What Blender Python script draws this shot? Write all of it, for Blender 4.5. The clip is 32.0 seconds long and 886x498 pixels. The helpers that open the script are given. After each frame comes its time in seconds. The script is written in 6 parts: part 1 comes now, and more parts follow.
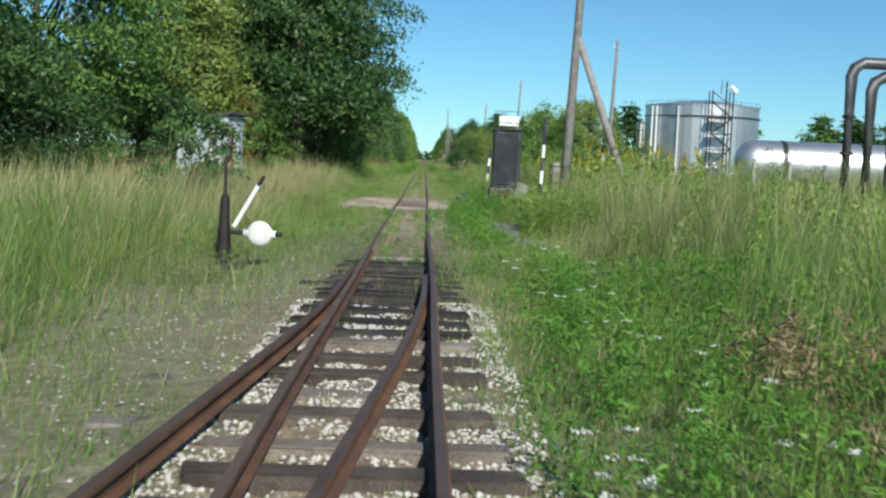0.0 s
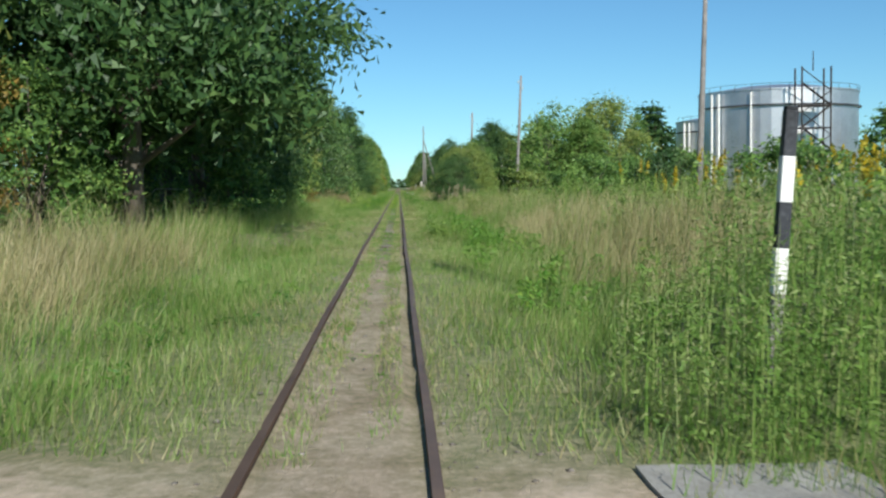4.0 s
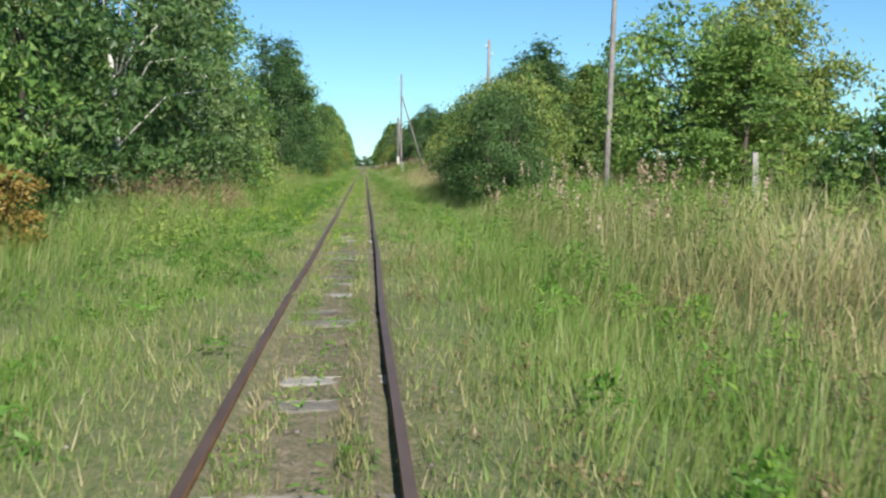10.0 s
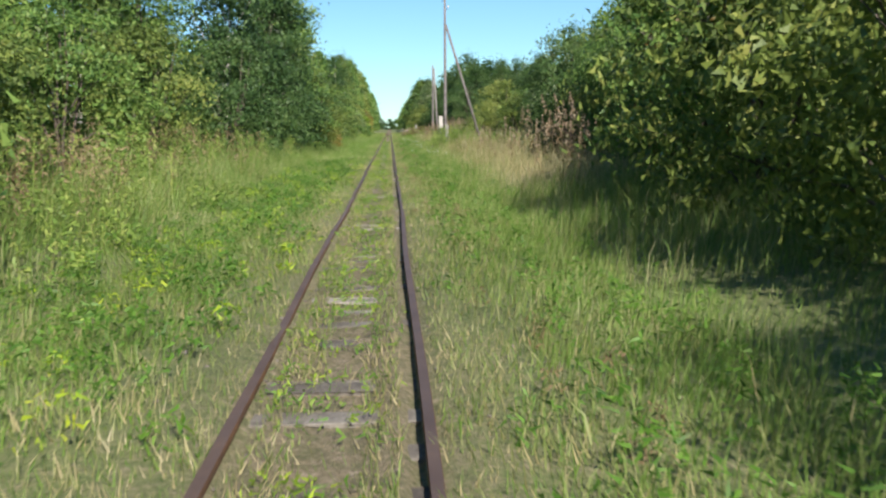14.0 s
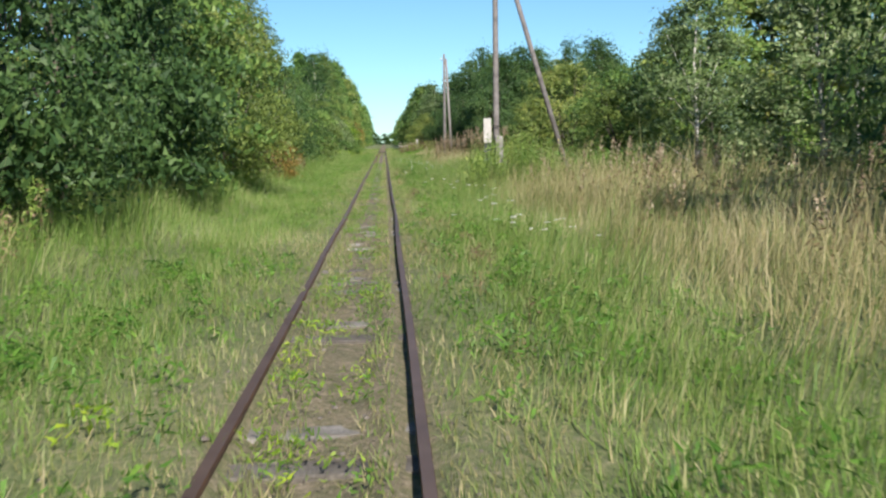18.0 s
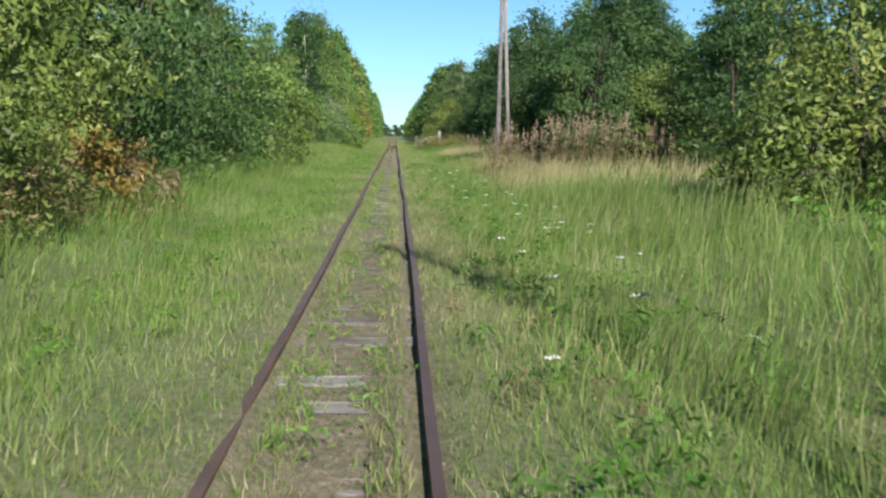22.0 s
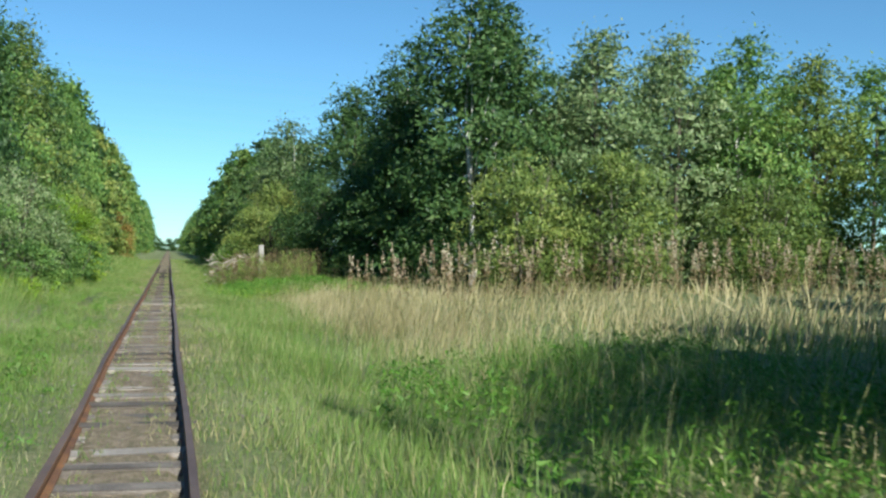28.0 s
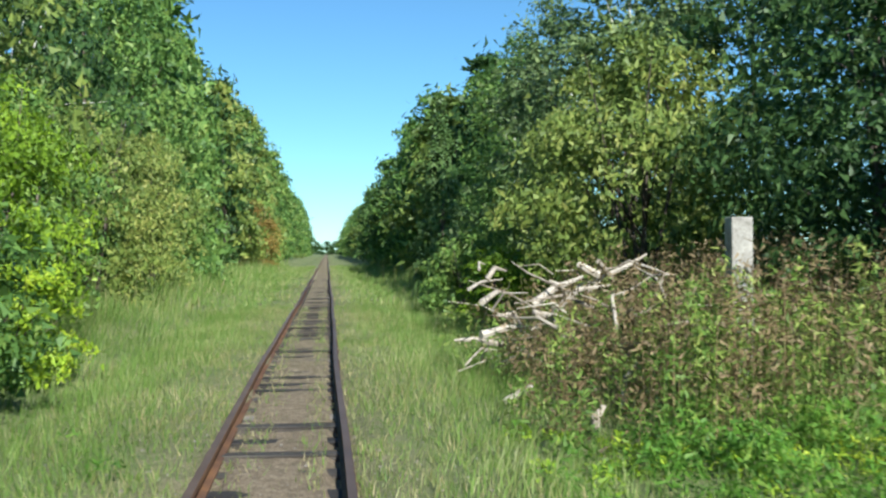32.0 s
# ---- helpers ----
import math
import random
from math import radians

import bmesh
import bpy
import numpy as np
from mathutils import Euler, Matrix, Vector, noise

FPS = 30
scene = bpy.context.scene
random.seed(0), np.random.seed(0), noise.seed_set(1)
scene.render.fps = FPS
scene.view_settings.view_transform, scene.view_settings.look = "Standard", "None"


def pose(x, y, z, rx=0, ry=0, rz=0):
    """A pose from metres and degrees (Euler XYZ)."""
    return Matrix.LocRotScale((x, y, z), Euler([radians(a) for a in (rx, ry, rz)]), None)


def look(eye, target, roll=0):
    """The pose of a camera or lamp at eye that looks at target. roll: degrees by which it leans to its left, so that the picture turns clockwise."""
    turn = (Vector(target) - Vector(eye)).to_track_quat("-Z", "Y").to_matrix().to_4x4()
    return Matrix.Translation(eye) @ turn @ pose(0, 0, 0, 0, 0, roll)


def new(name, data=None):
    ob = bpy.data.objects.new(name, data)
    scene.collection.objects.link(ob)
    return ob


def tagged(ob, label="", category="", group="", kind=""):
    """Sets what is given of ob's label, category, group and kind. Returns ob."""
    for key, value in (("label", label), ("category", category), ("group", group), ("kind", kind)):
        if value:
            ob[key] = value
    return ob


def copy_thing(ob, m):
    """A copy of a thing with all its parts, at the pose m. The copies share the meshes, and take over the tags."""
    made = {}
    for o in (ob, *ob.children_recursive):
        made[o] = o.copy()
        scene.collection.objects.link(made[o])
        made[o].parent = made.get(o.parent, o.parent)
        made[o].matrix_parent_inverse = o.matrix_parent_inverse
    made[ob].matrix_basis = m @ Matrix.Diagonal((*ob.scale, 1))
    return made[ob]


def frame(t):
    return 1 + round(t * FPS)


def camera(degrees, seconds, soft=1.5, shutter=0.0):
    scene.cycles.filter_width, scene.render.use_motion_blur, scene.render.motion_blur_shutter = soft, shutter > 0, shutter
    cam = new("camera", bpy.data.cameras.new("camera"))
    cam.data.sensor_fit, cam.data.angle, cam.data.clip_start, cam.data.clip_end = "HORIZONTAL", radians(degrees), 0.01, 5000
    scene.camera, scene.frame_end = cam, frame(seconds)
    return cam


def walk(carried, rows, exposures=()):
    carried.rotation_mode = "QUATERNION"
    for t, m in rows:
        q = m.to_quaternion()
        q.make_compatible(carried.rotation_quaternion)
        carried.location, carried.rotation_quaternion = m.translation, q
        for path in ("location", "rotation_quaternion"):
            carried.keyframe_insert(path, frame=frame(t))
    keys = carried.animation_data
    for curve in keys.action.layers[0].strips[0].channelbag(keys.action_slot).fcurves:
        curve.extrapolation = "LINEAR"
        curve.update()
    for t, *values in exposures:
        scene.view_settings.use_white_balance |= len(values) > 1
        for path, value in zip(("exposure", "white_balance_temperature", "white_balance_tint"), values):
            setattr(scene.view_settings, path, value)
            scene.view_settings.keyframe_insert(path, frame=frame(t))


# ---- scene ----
# x: across the track, positive to the right hand; y: along the track; z: up from the rail heads
cam = camera(43.0, 32.0, soft=2.4, shutter=0.1)
PATH = [  # seconds, x, y, z, yaw, pitch, lean
    (0, 0.291, 0.000, 1.226, -1.10, -4.59, 2.55),
    (0.5, 0.251, 4.000, 1.180, -0.88, -4.68, 3.79),
    (1, 0.300, 7.954, 1.126, -0.42, -4.47, 2.61),
    (1.5, 0.285, 11.653, 1.155, -0.20, -4.13, 0.92),
    (2, 0.299, 15.207, 1.159, -0.28, -3.63, -0.70),
    (2.5, 0.280, 18.554, 1.183, -1.09, -3.51, -1.01),
    (3, 0.300, 22.008, 1.193, -2.76, -3.88, -1.60),
    (3.5, 0.290, 25.700, 1.190, -4.00, -4.70, -1.20),
    (4, 0.285, 29.600, 1.165, -2.20, -3.22, -0.70),
    (4.5, 0.265, 33.400, 1.180, -2.56, -3.50, 0.20),
    (6.5, 0.325, 45.941, 1.149, -2.91, -4.31, -1.25),
    (7, 0.273, 50.321, 1.114, -2.98, -4.05, -1.03),
    (7.5, 0.288, 54.632, 1.174, -3.19, -4.14, -0.52),
    (8, 0.287, 58.899, 1.156, -4.13, -4.72, 0.04),
    (8.5, 0.243, 62.956, 1.162, -4.65, -4.95, 1.13),
    (9, 0.252, 66.907, 1.148, -4.78, -5.25, -0.64),
    (9.5, 0.287, 70.714, 1.160, -4.30, -4.66, -1.08),
    (10, 0.258, 74.582, 1.136, -3.95, -4.35, -0.43),
    (10.5, 0.265, 78.562, 1.181, -3.68, -4.47, -0.47),
    (11, 0.268, 82.580, 1.141, -3.35, -4.83, 0.63),
    (11.5, 0.228, 86.389, 1.153, -3.32, -4.55, 0.02),
    (12, 0.244, 90.121, 1.157, -3.19, -4.52, -1.48),
    (12.5, 0.272, 93.895, 1.155, -5.46, -5.34, -0.76),
    (13, 0.233, 97.829, 1.142, -3.67, -5.03, -0.06),
    (13.5, 0.273, 101.817, 1.174, -4.61, -5.76, 0.46),
    (14, 0.264, 105.738, 1.180, -2.58, -6.22, -0.96),
    (14.5, 0.247, 109.625, 1.184, -3.06, -5.87, -0.48),
    (16.5, 0.269, 124.917, 1.162, -1.75, -4.91, -1.36),
    (17, 0.251, 128.876, 1.159, -1.51, -4.89, -1.10),
    (17.5, 0.234, 132.902, 1.152, -2.12, -5.00, -0.63),
    (18, 0.269, 136.890, 1.168, -2.84, -5.49, -1.38),
    (18.5, 0.288, 140.885, 1.166, -3.34, -5.67, -0.61),
    (19, 0.299, 144.829, 1.168, -3.90, -6.15, -0.54),
    (19.5, 0.275, 148.621, 1.170, -4.21, -6.59, -1.38),
    (20, 0.243, 152.404, 1.168, -4.17, -6.65, 0.67),
    (20.5, 0.246, 156.148, 1.133, -4.41, -6.09, -0.20),
    (21, 0.249, 160.107, 1.152, -5.01, -6.40, -1.10),
    (21.5, 0.229, 163.971, 1.130, -3.93, -5.76, 0.31),
    (22, 0.225, 167.749, 1.182, -2.51, -5.82, 0.71),
    (22.5, 0.213, 171.434, 1.212, -1.36, -5.41, 1.61),
    (23, 0.186, 175.008, 1.202, -0.87, -5.43, 1.84),
    (23.5, 0.230, 178.470, 1.249, -0.18, -6.17, 0.96),
    (24, 0.190, 181.811, 1.171, -1.66, -8.06, 0.90),
    (24.5, 0.173, 185.154, 1.198, -3.44, -4.99, 2.19),
    (25, 0.242, 188.706, 1.228, -6.01, -3.84, -0.15),
    (25.5, 0.247, 192.331, 1.186, -7.71, -4.18, -0.17),
    (27.5, 0.276, 208.739, 1.248, -12.63, -2.48, 0.14),
    (28, 0.265, 213.201, 1.256, -13.71, 0.16, 0.81),
    (28.5, 0.286, 217.683, 1.175, -11.46, 2.79, 1.43),
    (29, 0.261, 222.020, 1.230, -8.14, 0.95, -1.27),
    (29.5, 0.250, 226.140, 1.202, -7.28, -1.22, 0.07),
    (30, 0.278, 230.363, 1.263, -5.23, -2.85, 0.44),
    (30.5, 0.237, 234.760, 1.243, -3.76, -4.02, -0.15),
    (31, 0.270, 239.106, 1.112, -3.59, -3.28, -0.17),
    (31.5, 0.300, 243.356, 1.227, -5.04, -1.17, -0.80),
    (32, 0.300, 248.033, 1.186, -5.89, 0.07, -0.68),
]


def aim(x, y, z, yaw, pitch, lean):
    a, b = radians(yaw), radians(pitch)
    way = Vector((-math.sin(a) * math.cos(b), math.cos(a) * math.cos(b), math.sin(b)))
    eye = Vector((x, y, z))
    return look(eye, eye + way * 10, lean)


walk(cam, [(t, aim(*p)) for t, *p in PATH], [(0.0, 0.1, 6250, 6), (3.0, 0.12, 6300, 7), (7.0, 0.36, 6300, 8), (14.0, 0.48, 6750, 17), (20.0, 0.45, 6500, 16), (25.0, 0.45, 6450, 12), (28.0, 0.46, 6250, 6), (29.5, 0.46, 6350, 7), (31.0, 0.62, 6450, 9), (32.0, 0.62, 6200, 6)])

# ---- light ----
SUN_EL, SUN_AZ = radians(32), radians(166)      # azimuth clockwise from +y: behind the start, a little to the right
sun_way = Vector((math.sin(SUN_AZ) * math.cos(SUN_EL), math.cos(SUN_AZ) * math.cos(SUN_EL), math.sin(SUN_EL)))
world = bpy.data.worlds.new("sky")
scene.world = world
world.use_nodes = True
wn = world.node_tree.nodes
sky = wn.new("ShaderNodeTexSky")
sky.sky_type, sky.sun_disc, sky.sun_elevation, sky.sun_rotation = "NISHITA", False, SUN_EL, SUN_AZ
sky.altitude, sky.air_density, sky.dust_density, sky.ozone_density = 900, 0.9, 0.0, 2.5
wn["Background"].inputs["Strength"].default_value = 0.082
clear = wn.new("ShaderNodeMix")          # a very clear, cold blue sky
clear.data_type, clear.blend_type = "RGBA", "MULTIPLY"
clear.inputs[0].default_value, clear.inputs[7].default_value = 1.0, (0.66, 1.0, 1.12, 1)
world.node_tree.links.new(sky.outputs[0], clear.inputs[6])
world.node_tree.links.new(clear.outputs[2], wn["Background"].inputs["Color"])
sun = new("sun", bpy.data.lights.new("sun", "SUN"))
sun.data.energy, sun.data.angle, sun.data.color = 5.0, radians(0.6), (1.0, 0.95, 0.86)
sun.matrix_world = look(sun_way * 50, (0, 0, 0))


# ---- materials ----
def material(name, rough=0.8, metal=0.0):
    m = bpy.data.materials.new(name)
    m.use_nodes = True
    n, l = m.node_tree.nodes, m.node_tree.links
    b = n["Principled BSDF"]
    b.inputs["Roughness"].default_value, b.inputs["Metallic"].default_value = rough, metal
    return m, n, l, b


def ramp(n, stops):
    r = n.new("ShaderNodeValToRGB")
    e = r.color_ramp.elements
    while len(e) < len(stops):
        e.new(0.5)
    for k, (p, c) in zip(e, stops):
        k.position, k.color = p, (*c, 1)
    return r


def noise_node(n, l, scale, detail=4, vec=None, rough=0.6):
    t = n.new("ShaderNodeTexNoise")
    t.inputs["Scale"].default_value, t.inputs["Detail"].default_value, t.inputs["Roughness"].default_value = scale, detail, rough
    if vec is not None:
        l.new(vec, t.inputs["Vector"])
    return t


def surface(name, colours, scale=6.0, rough=0.85, metal=0.0, fine=60.0, bump=0.3, depth=0.01, spread=0.25):
    """Colours from coarse to fine noise in world metres, a random shift of each object, and fine relief."""
    m, n, l, b = material(name, rough, metal)
    co = n.new("ShaderNodeTexCoord")
    geo = n.new("ShaderNodeNewGeometry")
    a = noise_node(n, l, scale, 5, geo.outputs["Position"])
    f = noise_node(n, l, fine, 3, geo.outputs["Position"])
    mix = n.new("ShaderNodeMix")
    mix.inputs[0].default_value = 0.35
    l.new(a.outputs[0], mix.inputs[2]), l.new(f.outputs[0], mix.inputs[3])
    info = n.new("ShaderNodeObjectInfo")
    sh = n.new("ShaderNodeMath")
    sh.operation = "MULTIPLY_ADD"
    sh.inputs[1].default_value, sh.inputs[2].default_value = spread, -spread / 2
    l.new(info.outputs["Random"], sh.inputs[0])
    add = n.new("ShaderNodeMath")
    l.new(mix.outputs[0], add.inputs[0]), l.new(sh.outputs[0], add.inputs[1])
    r = ramp(n, colours)
    l.new(add.outputs[0], r.inputs[0]), l.new(r.outputs[0], b.inputs["Base Color"])
    bp = n.new("ShaderNodeBump")
    bp.inputs["Strength"].default_value, bp.inputs["Distance"].default_value = bump, depth
    l.new(f.outputs[0], bp.inputs["Height"]), l.new(bp.outputs[0], b.inputs["Normal"])
    return m


def leafage(name, colours, thin=0.3, rough=0.5, obj=0.22, patch=0.5):
    """Leaves and blades: a colour for every single leaf, shifted from plant to plant and in patches; some light goes through."""
    m, n, l, b = material(name, rough)
    b.inputs["Specular IOR Level"].default_value = 0.35
    geo = n.new("ShaderNodeNewGeometry")
    info = n.new("ShaderNodeObjectInfo")
    big = noise_node(n, l, patch, 3, geo.outputs["Position"])
    s1 = n.new("ShaderNodeMath")
    s1.operation = "MULTIPLY_ADD"
    s1.inputs[1].default_value = 0.5
    l.new(geo.outputs["Random Per Island"], s1.inputs[0])
    s2 = n.new("ShaderNodeMath")
    s2.operation = "MULTIPLY_ADD"
    s2.inputs[1].default_value, s2.inputs[2].default_value = obj, -obj / 2 - 0.25
    l.new(info.outputs["Random"], s2.inputs[0])
    l.new(s2.outputs[0], s1.inputs[2])
    s3 = n.new("ShaderNodeMath")
    l.new(s1.outputs[0], s3.inputs[0]), l.new(big.outputs[0], s3.inputs[1])
    r = ramp(n, colours)
    l.new(s3.outputs[0], r.inputs[0]), l.new(r.outputs[0], b.inputs["Base Color"])
    tr = n.new("ShaderNodeBsdfTranslucent")
    l.new(r.outputs[0], tr.inputs["Color"])
    mx = n.new("ShaderNodeMixShader")
    mx.inputs[0].default_value = thin
    l.new(b.outputs[0], mx.inputs[1]), l.new(tr.outputs[0], mx.inputs[2])
    l.new(mx.outputs[0], n["Material Output"].inputs["Surface"])
    return m


def ground_material():
    m, n, l, b = material("earth", 0.95)
    geo = n.new("ShaderNodeNewGeometry")
    big = noise_node(n, l, 0.35, 5, geo.outputs["Position"])
    fine = noise_node(n, l, 9, 6, geo.outputs["Position"], 0.75)
    grit = noise_node(n, l, 70, 3, geo.outputs["Position"])
    mix = n.new("ShaderNodeMix")
    mix.inputs[0].default_value = 0.5
    l.new(big.outputs[0], mix.inputs[2]), l.new(fine.outputs[0], mix.inputs[3])
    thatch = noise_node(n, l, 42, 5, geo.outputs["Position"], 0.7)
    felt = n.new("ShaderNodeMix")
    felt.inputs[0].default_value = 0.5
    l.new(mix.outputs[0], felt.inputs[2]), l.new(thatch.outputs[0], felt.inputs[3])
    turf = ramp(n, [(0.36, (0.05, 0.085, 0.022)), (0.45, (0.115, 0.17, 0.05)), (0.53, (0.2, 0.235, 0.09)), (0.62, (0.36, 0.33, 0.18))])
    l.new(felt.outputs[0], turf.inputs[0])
    sand = ramp(n, [(0.3, (0.2, 0.14, 0.095)), (0.41, (0.42, 0.31, 0.22)), (0.5, (0.6, 0.47, 0.355)), (0.62, (0.74, 0.61, 0.48))])
    patch = noise_node(n, l, 1.1, 4, geo.outputs["Position"])
    blend = n.new("ShaderNodeMix")
    blend.inputs[0].default_value = 0.55
    l.new(fine.outputs[0], blend.inputs[2]), l.new(patch.outputs[0], blend.inputs[3])
    l.new(blend.outputs[0], sand.inputs[0])
    where = n.new("ShaderNodeAttribute")      # how bare the soil is, from the sheet's own layout
    where.attribute_name = "bare"
    soft = n.new("ShaderNodeMath")
    soft.operation = "MULTIPLY_ADD"
    soft.inputs[1].default_value = 1.3
    l.new(fine.outputs[0], soft.inputs[0])
    off = n.new("ShaderNodeMath")
    off.inputs[1].default_value = -0.65
    l.new(where.outputs["Fac"], off.inputs[0]), l.new(off.outputs[0], soft.inputs[2])
    cl = n.new("ShaderNodeClamp")
    l.new(soft.outputs[0], cl.inputs[0])
    loam = ramp(n, [(0.34, (0.06, 0.048, 0.03)), (0.45, (0.17, 0.13, 0.085)), (0.55, (0.3, 0.235, 0.16)), (0.66, (0.5, 0.43, 0.33))])
    crumb = n.new("ShaderNodeMix")
    crumb.inputs[0].default_value = 0.55
    l.new(fine.outputs[0], crumb.inputs[2]), l.new(thatch.outputs[0], crumb.inputs[3])
    l.new(crumb.outputs[0], loam.inputs[0])
    dry = n.new("ShaderNodeAttribute")
    dry.attribute_name = "sandy"
    bed = n.new("ShaderNodeMix")
    bed.data_type = "RGBA"
    l.new(dry.outputs["Fac"], bed.inputs[0]), l.new(loam.outputs[0], bed.inputs[6]), l.new(sand.outputs[0], bed.inputs[7])
    sand = bed
    two = n.new("ShaderNodeMix")
    two.data_type = "RGBA"
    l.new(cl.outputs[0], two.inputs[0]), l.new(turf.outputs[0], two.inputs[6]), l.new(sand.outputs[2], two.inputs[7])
    oil = n.new("ShaderNodeAttribute")
    oil.attribute_name = "oil"
    oilm = n.new("ShaderNodeMath")
    oilm.operation = "MULTIPLY"
    l.new(oil.outputs["Fac"], oilm.inputs[0])
    orr = ramp(n, [(0.42, (1, 1, 1)), (0.66, (0.6, 0.6, 0.6))])
    l.new(fine.outputs[0], orr.inputs[0]), l.new(orr.outputs[0], oilm.inputs[1])
    three = n.new("ShaderNodeMix")
    three.data_type = "RGBA"
    three.inputs[7].default_value = (0.022, 0.018, 0.016, 1)
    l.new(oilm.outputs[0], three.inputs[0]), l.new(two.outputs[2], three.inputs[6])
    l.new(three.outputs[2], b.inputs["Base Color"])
    bp = n.new("ShaderNodeBump")
    bp.inputs["Strength"].default_value, bp.inputs["Distance"].default_value = 0.7, 0.03
    sm = n.new("ShaderNodeMath")
    l.new(fine.outputs[0], sm.inputs[0]), l.new(grit.outputs[0], sm.inputs[1])
    l.new(sm.outputs[0], bp.inputs["Height"]), l.new(bp.outputs[0], b.inputs["Normal"])
    return m


EARTH = ground_material()
RUST = surface("rusty_rail", [(0.3, (0.07, 0.038, 0.028)), (0.53, (0.15, 0.078, 0.046)), (0.74, (0.3, 0.15, 0.062))], 3, 0.75, 0.15, 90, 0.3, 0.003)
TREAD = surface("rail_tread", [(0.3, (0.095, 0.06, 0.044)), (0.6, (0.165, 0.11, 0.08)), (0.8, (0.25, 0.165, 0.11))], 2, 0.55, 0.25, 120, 0.15, 0.002)
TIMBER = surface("weathered_sleeper", [(0.25, (0.06, 0.05, 0.042)), (0.45, (0.15, 0.13, 0.112)), (0.6, (0.27, 0.24, 0.21)), (0.8, (0.42, 0.39, 0.35))], 2.5, 0.9, 0, 45, 0.8, 0.012, 0.4)
SILVERED = surface("silvered_sleeper", [(0.3, (0.09, 0.08, 0.066)), (0.47, (0.19, 0.175, 0.148)), (0.6, (0.3, 0.285, 0.25)), (0.8, (0.44, 0.42, 0.375))], 3.5, 0.92, 0, 45, 0.8, 0.012, 0.4)
BROWNTIMBER = surface("creosoted_sleeper", [(0.25, (0.045, 0.034, 0.028)), (0.48, (0.11, 0.088, 0.072)), (0.66, (0.21, 0.175, 0.145)), (0.85, (0.36, 0.325, 0.285))], 3, 0.88, 0, 45, 0.8, 0.012, 0.4)
OILED = surface("oily_sleeper", [(0.3, (0.02, 0.016, 0.014)), (0.55, (0.05, 0.042, 0.036)), (0.8, (0.13, 0.11, 0.09))], 4, 0.7, 0, 60, 0.6, 0.01, 0.3)
GRAVEL = surface("pale_ballast", [(0.3, (0.16, 0.14, 0.12)), (0.47, (0.36, 0.33, 0.29)), (0.6, (0.56, 0.53, 0.48)), (0.8, (0.72, 0.69, 0.65))], 12, 0.9, 0, 60, 0.6, 0.01, 0.6)
CONCRETE = surface("old_concrete", [(0.32, (0.12, 0.11, 0.095)), (0.46, (0.26, 0.25, 0.23)), (0.56, (0.35, 0.34, 0.315)), (0.72, (0.48, 0.47, 0.44))], 2.2, 0.92, 0, 50, 0.5, 0.008)
LICHEN = surface("pale_concrete", [(0.3, (0.22, 0.21, 0.19)), (0.5, (0.42, 0.41, 0.38)), (0.75, (0.58, 0.57, 0.53))], 9, 0.9, 0, 60, 0.5, 0.006)
POLEWOOD = surface("grey_pole_timber", [(0.3, (0.13, 0.12, 0.115)), (0.5, (0.235, 0.22, 0.21)), (0.75, (0.36, 0.34, 0.325))], 5, 0.85, 0, 55, 0.6, 0.008)
BARK = surface("bark", [(0.3, (0.05, 0.04, 0.03)), (0.5, (0.11, 0.09, 0.07)), (0.75, (0.2, 0.17, 0.14))], 6, 0.9, 0, 40, 0.7, 0.01)
BIRCHBARK = surface("birch_bark", [(0.35, (0.06, 0.055, 0.05)), (0.44, (0.5, 0.48, 0.44)), (0.7, (0.72, 0.7, 0.66))], 7, 0.8, 0, 30, 0.4, 0.006)
DEADWOOD = surface("dead_branches", [(0.3, (0.22, 0.18, 0.14)), (0.5, (0.42, 0.37, 0.31)), (0.75, (0.62, 0.57, 0.5))], 8, 0.9, 0, 50, 0.5, 0.006)
BLACKPAINT = surface("black_bitumen_paint", [(0.34, (0.007, 0.008, 0.011)), (0.48, (0.014, 0.016, 0.022)), (0.56, (0.032, 0.036, 0.045)), (0.68, (0.085, 0.09, 0.1))], 2.6, 0.7, 0.0, 38, 0.5, 0.004)
WHITEPAINT = surface("white_paint", [(0.3, (0.62, 0.61, 0.58)), (0.5, (0.8, 0.79, 0.77)), (0.8, (0.86, 0.86, 0.85))], 8, 0.6, 0, 60, 0.2, 0.002)
STONE = surface("rubble_plinth", [(0.3, (0.05, 0.04, 0.03)), (0.5, (0.13, 0.105, 0.08)), (0.72, (0.33, 0.29, 0.24))], 7, 0.95, 0, 40, 0.8, 0.02)
SILVER = surface("aluminium_paint", [(0.3, (0.56, 0.57, 0.59)), (0.5, (0.74, 0.75, 0.77)), (0.75, (0.85, 0.85, 0.85))], 0.5, 0.42, 0.88, 12, 0.06, 0.01, 0.1)
GALV = surface("dark_cladding", [(0.3, (0.03, 0.032, 0.036)), (0.6, (0.07, 0.072, 0.08)), (0.85, (0.2, 0.2, 0.2))], 1.2, 0.45, 0.4, 30, 0.2, 0.004)
IRON = surface("dark_iron", [(0.3, (0.02, 0.018, 0.018)), (0.6, (0.05, 0.04, 0.038)), (0.85, (0.12, 0.08, 0.06))], 6, 0.6, 0.5, 80, 0.2, 0.002)
SHEDWOOD = surface("silver_grey_boards", [(0.25, (0.24, 0.27, 0.3)), (0.5, (0.4, 0.44, 0.47)), (0.8, (0.58, 0.62, 0.65))], 3, 0.85, 0, 40, 0.5, 0.006, 0.5)
